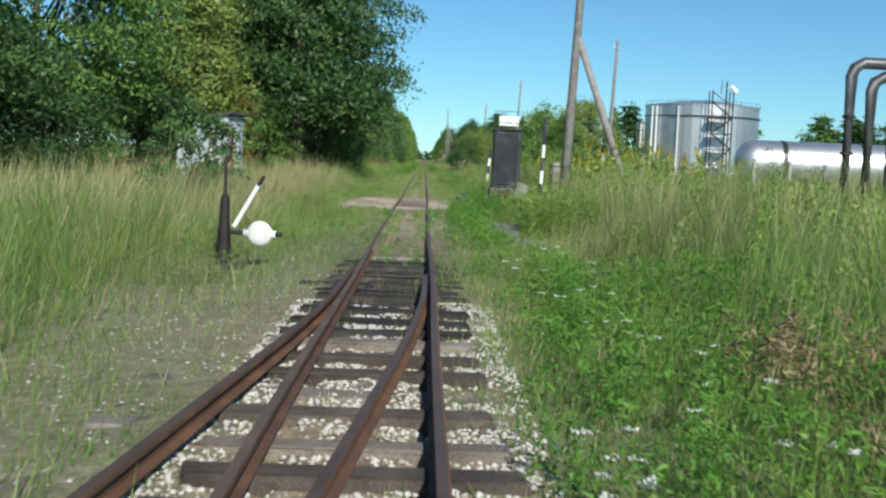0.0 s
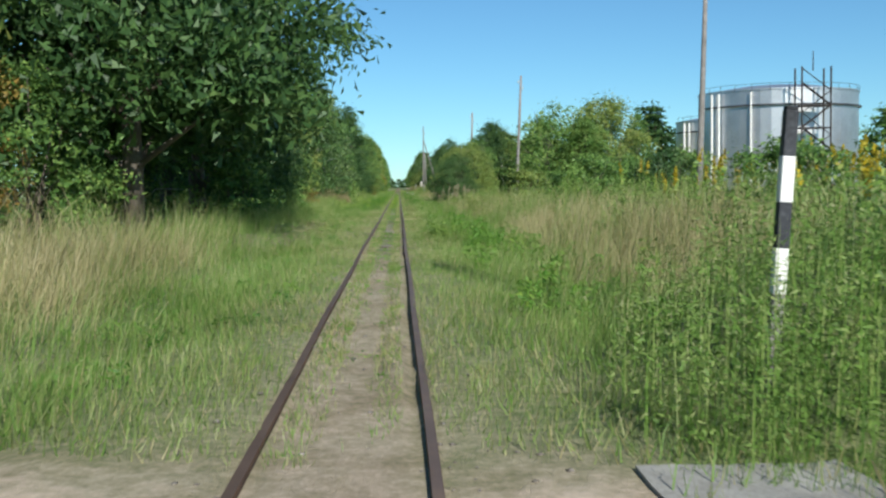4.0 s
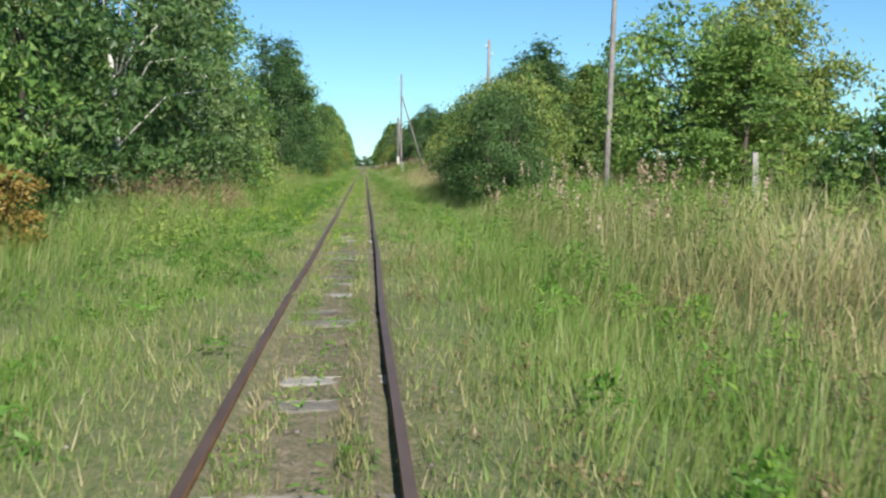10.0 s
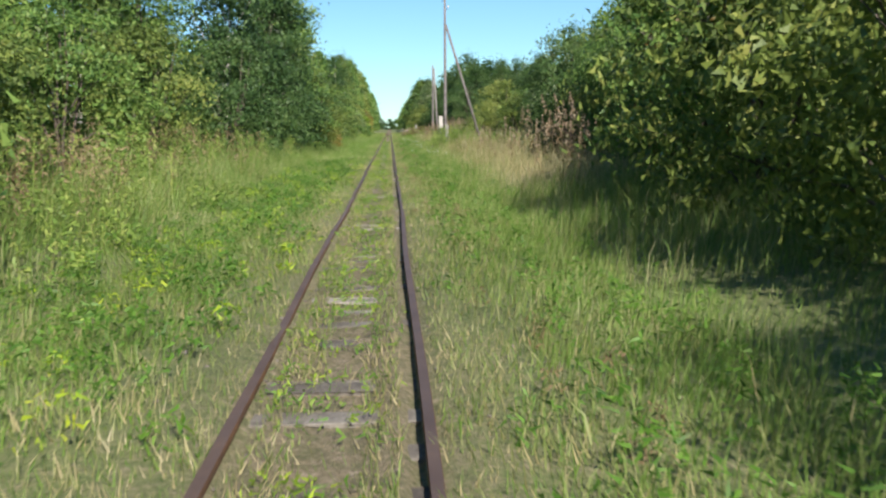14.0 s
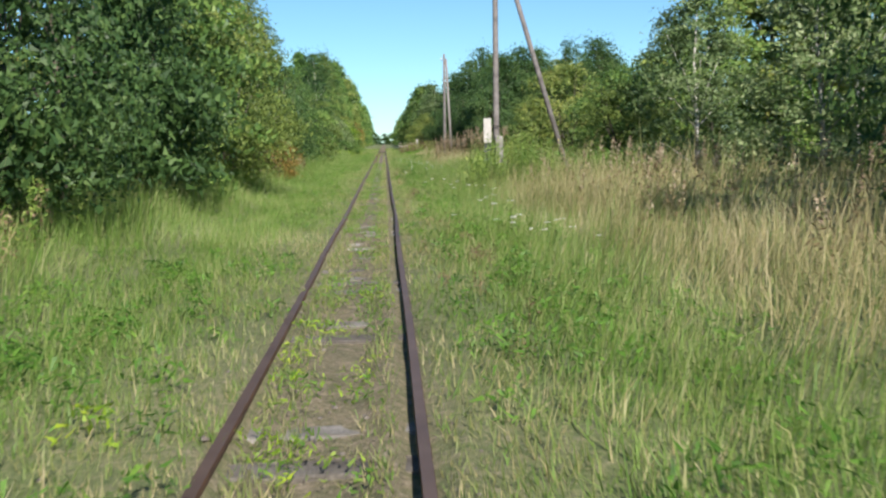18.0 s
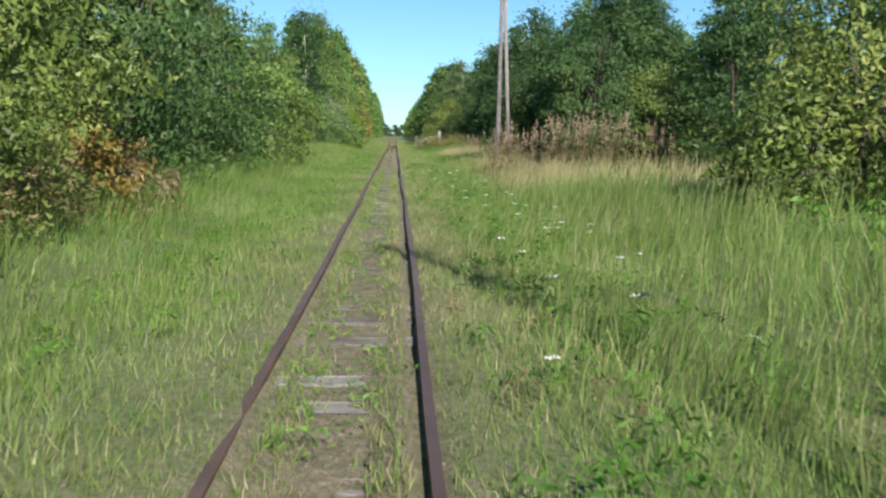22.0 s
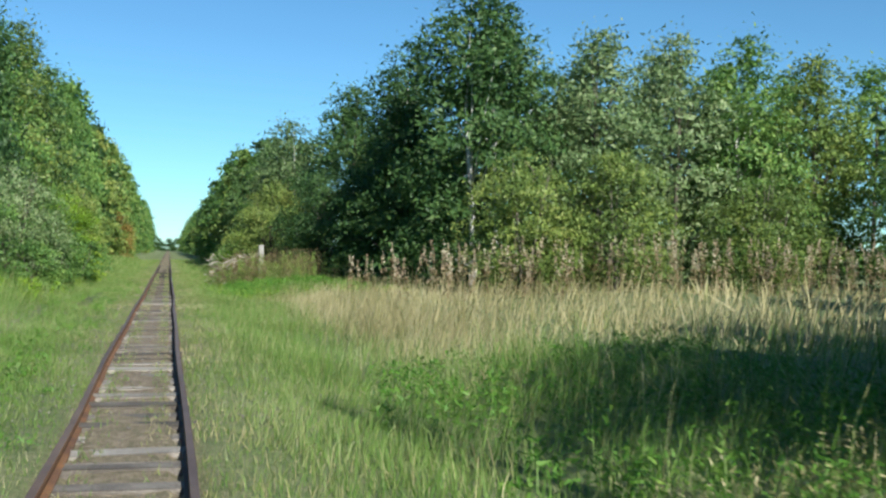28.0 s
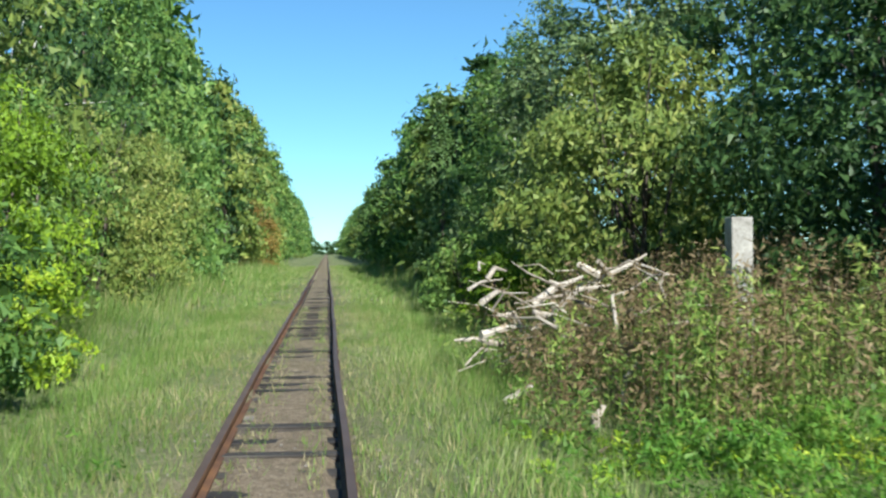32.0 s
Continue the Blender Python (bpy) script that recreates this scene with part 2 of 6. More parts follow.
FELT = surface("roofing_felt", [(0.3, (0.03, 0.03, 0.032)), (0.6, (0.07, 0.07, 0.072)), (0.85, (0.16, 0.16, 0.16))], 5, 0.9, 0, 60, 0.4, 0.004)
RED = surface("red_board", [(0.3, (0.3, 0.05, 0.025)), (0.6, (0.48, 0.09, 0.04)), (0.85, (0.55, 0.2, 0.12))], 6, 0.8, 0, 60, 0.3, 0.003)
DARKTEXT = surface("dark_lettering", [(0.3, (0.07, 0.035, 0.02)), (0.8, (0.2, 0.1, 0.06))], 20, 0.8, 0, 80, 0.1, 0.001)
PORCELAIN = surface("white_porcelain", [(0.3, (0.6, 0.6, 0.58)), (0.8, (0.8, 0.8, 0.78))], 10, 0.25, 0, 60, 0.05, 0.001)

LEAF_GREEN = leafage("alder_leaves", [(0.15, (0.04578, 0.1057, 0.02711)), (0.4, (0.1031, 0.2115, 0.04967)), (0.62, (0.1835, 0.3181, 0.07222)), (0.9, (0.3206, 0.4239, 0.113))])
LEAF_DARK = leafage("dark_leaves", [(0.15, (0.02683, 0.06664, 0.02213)), (0.45, (0.05745, 0.1264, 0.03677)), (0.7, (0.1059, 0.196, 0.0551)), (0.95, (0.1925, 0.2744, 0.09188))])
LEAF_OLIVE = leafage("olive_leaves", [(0.15, (0.06506, 0.1118, 0.02487)), (0.4, (0.1398, 0.2129, 0.05164)), (0.62, (0.2419, 0.3248, 0.07245)), (0.9, (0.4103, 0.4249, 0.1238))])
LEAF_WILLOW = leafage("willow_leaves", [(0.15, (0.05872, 0.1088, 0.0386)), (0.4, (0.1349, 0.2162, 0.0772)), (0.62, (0.2354, 0.3243, 0.134)), (0.9, (0.4202, 0.4865, 0.251))])
LEAF_YELLOW = leafage("yellowing_leaves", [(0.15, (0.0969, 0.184, 0.0151)), (0.4, (0.207, 0.351, 0.0304)), (0.62, (0.34, 0.502, 0.0405)), (0.9, (0.511, 0.602, 0.0507))])
LEAF_ORANGE = leafage("russet_leaves", [(0.15, (0.13, 0.112, 0.025)), (0.4, (0.247, 0.176, 0.0438)), (0.62, (0.364, 0.24, 0.0625)), (0.9, (0.26, 0.288, 0.075))])
NEEDLES = leafage("spruce_needles", [(0.15, (0.035, 0.081, 0.0257)), (0.5, (0.0876, 0.163, 0.0478)), (0.9, (0.175, 0.27, 0.0919))], 0.15)
GRASS = leafage("green_grass", [(0.12, (0.07512, 0.1506, 0.03019)), (0.35, (0.1438, 0.2711, 0.05036)), (0.55, (0.2138, 0.3543, 0.07554)), (0.72, (0.3256, 0.4062, 0.1343)), (0.9, (0.5005, 0.5121, 0.2857))], 0.4, 0.5, 0.1, 0.6)
STRAW = leafage("dry_grass", [(0.12, (0.168, 0.1785, 0.05775)), (0.32, (0.3465, 0.315, 0.1418)), (0.52, (0.4935, 0.4305, 0.231)), (0.75, (0.6006, 0.5313, 0.3119)), (0.9, (0.693, 0.6394, 0.4274))], 0.35, 0.6, 0.1, 0.5)
MIXGRASS = leafage("late_summer_grass", [(0.12, (0.0846, 0.1374, 0.03135)), (0.34, (0.1755, 0.2381, 0.06413)), (0.52, (0.2837, 0.3256, 0.114)), (0.72, (0.435, 0.4335, 0.1995)), (0.9, (0.556, 0.5637, 0.2992))], 0.4, 0.55, 0.1, 0.5)
HERB = leafage("herb_leaves", [(0.12, (0.0531, 0.14, 0.02086)), (0.4, (0.1062, 0.253, 0.03724)), (0.62, (0.1656, 0.351, 0.05236)), (0.9, (0.2826, 0.407, 0.0749))], 0.4)
WEED = leafage("weed_leaves", [(0.12, (0.07503, 0.1564, 0.02857)), (0.4, (0.1612, 0.283, 0.05724)), (0.62, (0.279, 0.3973, 0.0817)), (0.9, (0.4948, 0.5377, 0.1634))])
BROWNWEED = leafage("withered_weeds", [(0.12, (0.0891, 0.0698, 0.03713)), (0.4, (0.193, 0.1472, 0.07425)), (0.62, (0.3119, 0.2322, 0.1262)), (0.9, (0.4455, 0.3416, 0.2079))], 0.25)
PLUME = leafage("seed_plumes", [(0.12, (0.213, 0.154, 0.096)), (0.4, (0.35, 0.266, 0.18)), (0.62, (0.5, 0.406, 0.276)), (0.9, (0.688, 0.63, 0.456))], 0.3)
GOLD = leafage("goldenrod_flowers", [(0.12, (0.28, 0.24, 0.02)), (0.5, (0.50, 0.40, 0.03)), (0.9, (0.62, 0.48, 0.05))], 0.3)
PETAL = leafage("white_petals", [(0.12, (0.62, 0.62, 0.58)), (0.6, (0.78, 0.78, 0.75)), (0.9, (0.8, 0.8, 0.76))], 0.3)


# ---- mesh helpers ----
def part(name, bm, mat, parent=None, label="", smooth=False):
    me = bpy.data.meshes.new(name)
    bm.to_mesh(me)
    bm.free()
    me.materials.append(mat)
    if smooth:
        me.polygons.foreach_set("use_smooth", [True] * len(me.polygons))
    ob = new(name, me)
    ob.parent = parent
    if label:
        ob["label"] = label
    return ob


def thing(name, m, label, category, group=""):
    ob = new(name)
    ob.matrix_world = m
    return tagged(ob, label, category, group)


def box(bm, x0, y0, z0, x1, y1, z1, bevel=0.0):
    r = bmesh.ops.create_cube(bm, size=1)
    for v in r["verts"]:
        v.co = Vector(((x0 + x1) / 2 + v.co.x * (x1 - x0), (y0 + y1) / 2 + v.co.y * (y1 - y0), (z0 + z1) / 2 + v.co.z * (z1 - z0)))
    if bevel:
        es = list({e for v in r["verts"] for e in v.link_edges})
        bmesh.ops.bevel(bm, geom=es, offset=bevel, segments=2, affect="EDGES", profile=0.6)
    return bm


def tube(bm, pts, radii, n=8, cap=True):
    """A tapered round bar through the points."""
    rings = []
    pts = [Vector(p) for p in pts]
    for i, (p, r) in enumerate(zip(pts, radii)):
        d = (pts[min(i + 1, len(pts) - 1)] - pts[max(i - 1, 0)]).normalized()
        q = d.to_track_quat("Z", "Y")
        rings.append([bm.verts.new(p + q @ Vector((r * math.cos(2 * math.pi * k / n), r * math.sin(2 * math.pi * k / n), 0))) for k in range(n)])
    for a, b in zip(rings, rings[1:]):
        for k in range(n):
            bm.faces.new((a[k], a[(k + 1) % n], b[(k + 1) % n], b[k]))
    if cap:
        bm.faces.new(rings[0][::-1]), bm.faces.new(rings[-1])
    return bm


def mesh_np(name, verts, sizes, loops, mat):
    me = bpy.data.meshes.new(name)
    me.vertices.add(len(verts))
    me.vertices.foreach_set("co", np.asarray(verts, dtype=np.float32).ravel())
    me.loops.add(len(loops))
    me.loops.foreach_set("vertex_index", np.asarray(loops, dtype=np.int32))
    me.polygons.add(len(sizes))
    sizes = np.asarray(sizes, dtype=np.int32)
    me.polygons.foreach_set("loop_start", np.concatenate([[0], np.cumsum(sizes)[:-1]]).astype(np.int32))
    me.polygons.foreach_set("loop_total", sizes)
    me.update(calc_edges=True)
    me.materials.append(mat)
    return me


def leaf_quads(rng, centre, size, out=None, long=1.5, three=False):
    """One bent rhombus for each centre. out: the way that leaves tend to face."""
    k = len(centre)
    nrm = rng.normal(size=(k, 3))
    if out is not None:
        nrm = nrm * 0.75 + out
    nrm[:, 2] += 0.35
    nrm /= np.linalg.norm(nrm, axis=1, keepdims=True) + 1e-9
    t = np.cross(nrm, rng.normal(size=(k, 3)))
    t /= np.linalg.norm(t, axis=1, keepdims=True) + 1e-9
    s = np.cross(nrm, t)
    size = (np.asarray(size) * rng.uniform(0.6, 1.35, k))[:, None]
    if three:      # small leaves seen from some way off: one facet each
        v = np.empty((k, 3, 3), dtype=np.float32)
        v[:, 0], v[:, 1], v[:, 2] = centre + t * size * long * 0.66, centre - t * size * long * 0.5 + s * size * 0.42, centre - t * size * long * 0.34 - s * size * 0.4
        return v.reshape(-1, 3), np.full(k, 3), np.arange(3 * k)
    v = np.empty((k, 4, 3), dtype=np.float32)
    v[:, 0] = centre - t * size * long / 2
    v[:, 1] = centre + s * size / 2 + nrm * size * 0.12
    v[:, 2] = centre + t * size * long / 2 - nrm * size * 0.1
    v[:, 3] = centre - s * size / 2 + nrm * size * 0.12
    return v.reshape(-1, 3), np.full(k, 4), np.arange(4 * k)


def blades(rng, root, height, width, lean=0.35, plain=False):
    """Grass blades that lean together in swathes; plain ones are one tapering facet, the others arch over at the tip."""
    k = len(root)
    a = rng.uniform(0, 2 * math.pi, k)
    side = np.stack([np.cos(a), np.sin(a), np.zeros(k)], 1)
    b = 3.2 * wobble(root[:, 0], root[:, 1], 0.45) + rng.normal(0, 1.1, k)
    f = np.minimum(np.abs(rng.normal(0, lean, k)) + 0.25 * lean, 1.1)
    bend = np.stack([np.cos(b), np.sin(b), np.zeros(k)], 1) * (height * f)[:, None]
    w = (np.asarray(width) * rng.uniform(0.6, 1.4, k))[:, None]
    up = np.stack([np.zeros(k), np.zeros(k), height], 1)
    drop = np.sqrt(np.maximum(1 - 0.75 * np.minimum(f, 1.0) ** 2, 0.1))[:, None]
    if plain:
        v = np.empty((k, 3, 3), dtype=np.float32)
        v[:, 0], v[:, 1], v[:, 2] = root - side * w / 2, root + side * w / 2, root + up * drop + bend * 0.8
        return v.reshape(-1, 3), np.full(k, 3), np.arange(3 * k)
    mid = root + up * 0.6 + bend * 0.28
    v = np.empty((k, 5, 3), dtype=np.float32)
    v[:, 0], v[:, 1] = root - side * w / 2, root + side * w / 2
    v[:, 2], v[:, 3] = mid + side * w * 0.42, mid - side * w * 0.42
    v[:, 4] = root + up * np.maximum(drop, 0.45) + bend
    i = np.arange(k)[:, None] * 5
    loops = (i + np.array([[0, 1, 2, 3, 3, 2, 4]])).ravel()
    return v.reshape(-1, 3), np.tile([4, 3], k), loops


def joined(parts):
    vs, ss, ls, o = [], [], [], 0
    for v, s, l in parts:
        vs.append(v), ss.append(s), ls.append(np.asarray(l) + o)
        o += len(v)
    return np.concatenate(vs), np.concatenate(ss), np.concatenate(ls)


# ---- ground ----
def smooth_step(a, b, x):
    t = np.clip((x - a) / (b - a), 0, 1)
    return t * t * (3 - 2 * t)


def wobble(x, y, s=1.0):
    return (np.sin(x * 1.3 * s + 1.7) * np.cos(y * 0.9 * s) + 0.6 * np.sin(x * 2.9 * s + y * 1.7 * s) + 0.4 * np.cos(y * 3.7 * s - x * 2.1 * s)) / 2


def height_at(x, y):
    """The lie of the land: a low bed under the rails, shallow sides, a bank on the right at first."""
    x, y = np.asarray(x, dtype=float), np.asarray(y, dtype=float)
    z = np.full(np.broadcast(x, y).shape, -0.135) + 0.012 * smooth_step(14, 20, y) * (1 - smooth_step(196, 210, y)) + 0.05 * smooth_step(0.34, 0.62, np.abs(x)) + 0.026 * wobble(x, y, 2.3)
    z = z - (1 - smooth_step(13, 16, y)) * (0.025 + 0.05 * smooth_step(0.34, 0.62, np.abs(x)))
    banked = smooth_step(13, 16, y) * (1 - 0.9 * smooth_step(200, 207, y)) * (0.042 + 0.02 * wobble(x, y, 1.3)) * smooth_step(0.14, 0.30, np.abs(x + 0.04)) * (1 - smooth_step(0.42, 0.9, np.abs(x)))
    banked = banked - 0.055 * np.exp(-((x - 0.345) / 0.03) ** 2) - 0.05 * np.exp(-((x + 0.335) / 0.03) ** 2)
    filled = smooth_step(14.5, 18, y) * (1 - 0.4 * smooth_step(200, 207, y))       # soil nearly up to the rail heads
    z = z + banked - 0.13 * smooth_step(1.0, 2.2, np.abs(x)) + 0.05 * filled * (1 - smooth_step(1.0, 2.2, np.abs(x)))
    z = z + 0.8 * np.exp(-((x - 2.9) / 1.0) ** 2 - ((y - 36.6) / 1.7) ** 2)
    z = z + 0.24 * smooth_step(2.0, 4.5, -x) * (0.6 + 0.4 * smooth_step(20, 60, y))
    z = z + 0.62 * smooth_step(2.6, 5.5, x) * (1 - smooth_step(60, 110, y)) + 0.26 * smooth_step(2.6, 6, x) * smooth_step(60, 110, y)
    z = z + 0.05 * wobble(x, y, 0.8) * smooth_step(0.8, 2.5, np.abs(x))
    z = z + 0.18 * wobble(x, y, 0.13) * smooth_step(4, 12, np.abs(x)) + 0.012 * wobble(x, y, 5)
    cross = smooth_step(25.5, 28, y) * (1 - smooth_step(34, 36.5, y)) * (1 - smooth_step(2.2, 3.4, np.abs(x + 0.6)))
    z = z + (np.maximum(-0.05 - z, -0.2)) * cross
    return z + 0.13 * smooth_step(0.75, 1.25, x) * (1 - smooth_step(2.6, 3.4, x)) * smooth_step(25, 27, y) * (1 - smooth_step(31.5, 34, y))


def build_ground():
    xs = np.concatenate([-np.geomspace(3000, 26, 16), np.arange(-22, -4, 1.0), np.arange(-4, -1.2, 0.16), np.arange(-1.2, -0.56, 0.08), np.arange(-0.56, 0.57, 0.04), np.arange(0.64, 1.21, 0.08), np.arange(1.36, 4.01, 0.16), np.arange(5, 23, 1.0), np.geomspace(26, 3000, 16)])
    ys = np.concatenate([-np.geomspace(1500, 14, 10), np.arange(-10, 265, 0.6), np.geomspace(266, 4000, 40)])
    X, Y = np.meshgrid(xs, ys)
    Z = height_at(X, Y)
    nx, ny = len(xs), len(ys)
    i = (np.arange(ny - 1)[:, None] * nx + np.arange(nx - 1)[None]).ravel()
    loops = np.stack([i, i + 1, i + nx + 1, i + nx], 1).ravel()
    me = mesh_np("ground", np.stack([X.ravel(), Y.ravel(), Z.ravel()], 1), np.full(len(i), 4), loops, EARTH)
    bare = 0.5 * (1 - smooth_step(0.2, 0.6, np.abs(X))) + 0.22 * (1 - smooth_step(0.5, 1.1, np.abs(X)))
    bare = bare + 0.25 * (1 - smooth_step(18, 45, Y)) * (1 - smooth_step(2.0, 4.2, np.abs(X + 0.8))) + 0.4 * (1 - smooth_step(11, 15, Y)) * smooth_step(-3.4, -2.4, X) * (X < 0.9) * (0.7 + 0.5 * wobble(X, Y, 0.7))
    ragged = Y + 0.9 * wobble(X, Y, 0.9) - 1.3 * smooth_step(-0.9, -2.2, X)
    cross = smooth_step(25.6, 27.2, ragged) * (1 - smooth_step(33.0, 35.4, ragged)) * smooth_step(-2.7, -1.6, X - 0.06 * (Y - 29)) * (1 - smooth_step(1.2, 1.7, X))
    cross = cross * (1 - 0.35 * np.clip(wobble(X, Y, 1.4), 0, 1))
    bare = np.maximum(bare, cross)
    bare = bare + 0.85 * np.exp(-((X + 2.3) / 1.5) ** 2 - ((Y - 58) / 7) ** 2) + 0.9 * np.exp(-((X + 2.4) / 1.0) ** 2 - ((Y - 70.5) / 2.2) ** 2) + 0.3 * np.exp(-((X + 1.8) / 1.2) ** 2 - ((Y - 238) / 8) ** 2)
    bare = bare + 0.3 * smooth_step(222, 230, Y) * (1 - smooth_step(250, 262, Y)) * (1 - smooth_step(0.6, 1.2, np.abs(X))) + 0.2 * smooth_step(204, 208, Y) * (np.abs(X) < 0.45)
    bare = bare + 0.22 * smooth_step(14, 16, Y) * (1 - smooth_step(25, 27, Y)) * (1 - smooth_step(1.1, 1.5, X)) * (X > 0.4)
    oil = (0.45 + 0.55 * smooth_step(7.2, 9.2, Y)) * smooth_step(5.5, 7.5, Y) * (1 - smooth_step(14.0, 15.4, Y + 0.5 * wobble(X, Y, 2))) * (1 - smooth_step(0.5, 0.85, np.abs(X + 0.06)))
    oil = np.maximum(oil, (0.7 + 0.25 * wobble(X, Y, 1.2)) * smooth_step(28.4, 29.4, Y + 0.5 * wobble(X, Y, 3)) * (1 - smooth_step(32.6, 34.2, Y)) * (1 - smooth_step(0.30, 0.5, np.abs(X + 0.03))))
    oil = np.maximum(oil, 0.5 * smooth_step(26.0, 26.6, Y) * (1 - smooth_step(27.2, 27.9, Y)) * (1 - smooth_step(0.28, 0.42, np.abs(X))))
    oil = np.maximum(oil, 0.6 * np.exp(-((X - 1.0) / 0.35) ** 2 - ((Y - 27.6) / 0.8) ** 2) + 0.45 * np.exp(-((X + 1.3) / 0.5) ** 2 - ((Y - 30.5) / 0.7) ** 2))
    sandy = np.maximum(cross, 0.55 * smooth_step(15, 22, Y) * (1 - smooth_step(44, 58, Y)))
    sandy = np.maximum(sandy, 0.3 * (1 - smooth_step(10, 15, Y)))
    for name, val in (("bare", bare), ("oil", oil), ("sandy", sandy)):
        me.attributes.new(name, "FLOAT", "POINT").data.foreach_set("value", val.ravel().astype(np.float32))
    me.polygons.foreach_set("use_smooth", [True] * len(me.polygons))
    tagged(new("ground", me), "sandy ground under grass along a narrow railway", "ground", kind="structure")


build_ground()


# ---- track ----
RAIL = [(-0.024, 0), (-0.026, -0.008), (-0.026, -0.026), (-0.008, -0.036), (-0.007, -0.082), (-0.045, -0.092), (-0.046, -0.10),
        (0.046, -0.10), (0.045, -0.092), (0.007, -0.082), (0.008, -0.036), (0.026, -0.026), (0.026, -0.008), (0.024, 0)]
GAUGE_X = 0.402


def rail_bm(pts, head=1.0):
    """A rail swept along points (x, y); returns web and foot, and the worn head, as two meshes."""
    webs, heads = bmesh.new(), bmesh.new()
    for bm, prof in ((webs, RAIL), (heads, [(-0.023, 0.0025), (-0.023, -0.0005), (0.023, -0.0005), (0.023, 0.0025)])):
        rings = []
        for i, (x, y) in enumerate(pts):
            a, b = pts[max(i - 1, 0)], pts[min(i + 1, len(pts) - 1)]
            d = Vector((b[0] - a[0], b[1] - a[1])).normalized()
            dz = 0.006 * math.sin(y * 0.5 + x) + 0.004 * math.sin(y * 1.37)
            rings.append([bm.verts.new((x + d.y * u, y - d.x * u, w + dz)) for u, w in prof])
        n = len(prof)
        for a, b in zip(rings, rings[1:]):
            for k in range(n):
                bm.faces.new((a[k], b[k], b[(k + 1) % n], a[(k + 1) % n]))
        bm.faces.new(rings[0]), bm.faces.new(rings[-1][::-1])
    return webs, heads


def line_x(y):
    return 0.012 * math.sin(y * 0.21) + 0.008 * math.sin(y * 0.57 + 1)


def rail(parent, pts, gap=0.0):
    webs, heads = rail_bm(pts)
    r = part("rail", webs, RUST, parent, "rusty brown steel rail")
    part("rail_head", heads, TREAD, r, "worn dull rail head")
    return r


def sleeper_mesh(seed):
    rng = random.Random(seed)
    bm = box(bmesh.new(), -0.72, -0.1, -0.13, 0.72, 0.1, 0.0, 0.012)
    for v in bm.verts:
        v.co.x += rng.uniform(-0.03, 0.03)
        v.co.y += rng.uniform(-0.015, 0.015)
        v.co.z += rng.uniform(-0.012, 0.004)
    me = bpy.data.meshes.new("sleeper")
    bm.to_mesh(me)
    bm.free()
    return me


SLEEPERS = [sleeper_mesh(k) for k in range(6)]
OILY = [sleeper_mesh(20 + k) for k in range(3)]
for me in SLEEPERS:
    me.materials.append(TIMBER)
for me in OILY:
    me.materials.append(OILED)
BROWN = [sleeper_mesh(40 + k) for k in range(4)]
for me in BROWN:
    me.materials.append(BROWNTIMBER)
PALE = [sleeper_mesh(60 + k) for k in range(6)]
for me in PALE:
    me.materials.append(SILVERED)


def fishplate_mesh():
    bm = bmesh.new()
    box(bm, 0.009, -0.2, -0.078, 0.024, 0.2, -0.036, 0.004)
    for k in (-0.14, -0.05, 0.05, 0.14):
        tube(bm, [(0.022, k, -0.057), (0.04, k, -0.057)], [0.012, 0.012], 6)
    me = bpy.data.meshes.new("fishplate")
    bm.to_mesh(me)
    bm.free()
    me.materials.append(RUST)
    return me


FISHPLATE = fishplate_mesh()
PANEL = 25.0


def track_panel(y0, y1):
    t = thing("track_panel", pose(0, y0, 0), "narrow gauge track with rusty rails on weathered timber sleepers sunk in sandy soil", "railway track", "panels of the track")
    t["kind"] = "structure"
    rng = random.Random(int(y0) + 5)
    for s in (-1, 1):
        pts = [(s * GAUGE_X + line_x(y0 + k), k) for k in np.arange(0.004, y1 - y0 - 0.003, 1.249)]
        r = rail(t, pts)
        for f in (-1, 1):
            fp = new("fishplate", FISHPLATE)
            fp.parent = r
            fp.matrix_world = pose(s * GAUGE_X + line_x(y0), y0 + 0.02, 0) @ Matrix.Diagonal((f, 1, 1, 1))
    y = y0 + 0.2
    while y < y1:
        oily = 8.6 < y < 14.6
        ob = new("sleeper", rng.choice(OILY if oily or (y > 246 and rng.random() < 0.9) else BROWN if y < 14 else PALE if 60 < y < 203 else SLEEPERS))
        ob.parent = t
        sunk = -0.1 - rng.uniform(0, 0.05)
        if 15 < y < 47:
            sunk -= 0.065
        elif 47 <= y < 203:
            sunk = -0.056 - rng.uniform(0, 0.03)
        elif y >= 203:
            sunk = -0.082 - rng.uniform(0, 0.03)
        ob.location = (rng.uniform(-0.05, 0.05), y - y0, sunk)
        ob.rotation_euler = (rng.uniform(-0.02, 0.02), rng.uniform(-0.012, 0.012), rng.uniform(-0.04, 0.04))
        y += 0.56 + rng.uniform(-0.04, 0.05)
    return t


for k in range(12):
    track_panel(k * PANEL, (k + 1) * PANEL)
far_track = thing("track_panel", pose(0, 300, 0), "narrow gauge track running on to the horizon between the trees", "railway track")
far_track["kind"] = "structure"
for s in (-1, 1):
    rail(far_track, [(s * GAUGE_X + line_x(300 + k), k) for k in np.arange(0.004, 650, 5.0)])
bm = bmesh.new()
for k in range(120):
    box(bm, -0.72, 0.3 + k * 0.56, -0.26, 0.72, 0.5 + k * 0.56, -0.128)
far_sleepers = part("sleepers", bm, TIMBER, far_track, "weathered timber sleepers")
far_sleepers["kind"] = "stuff"


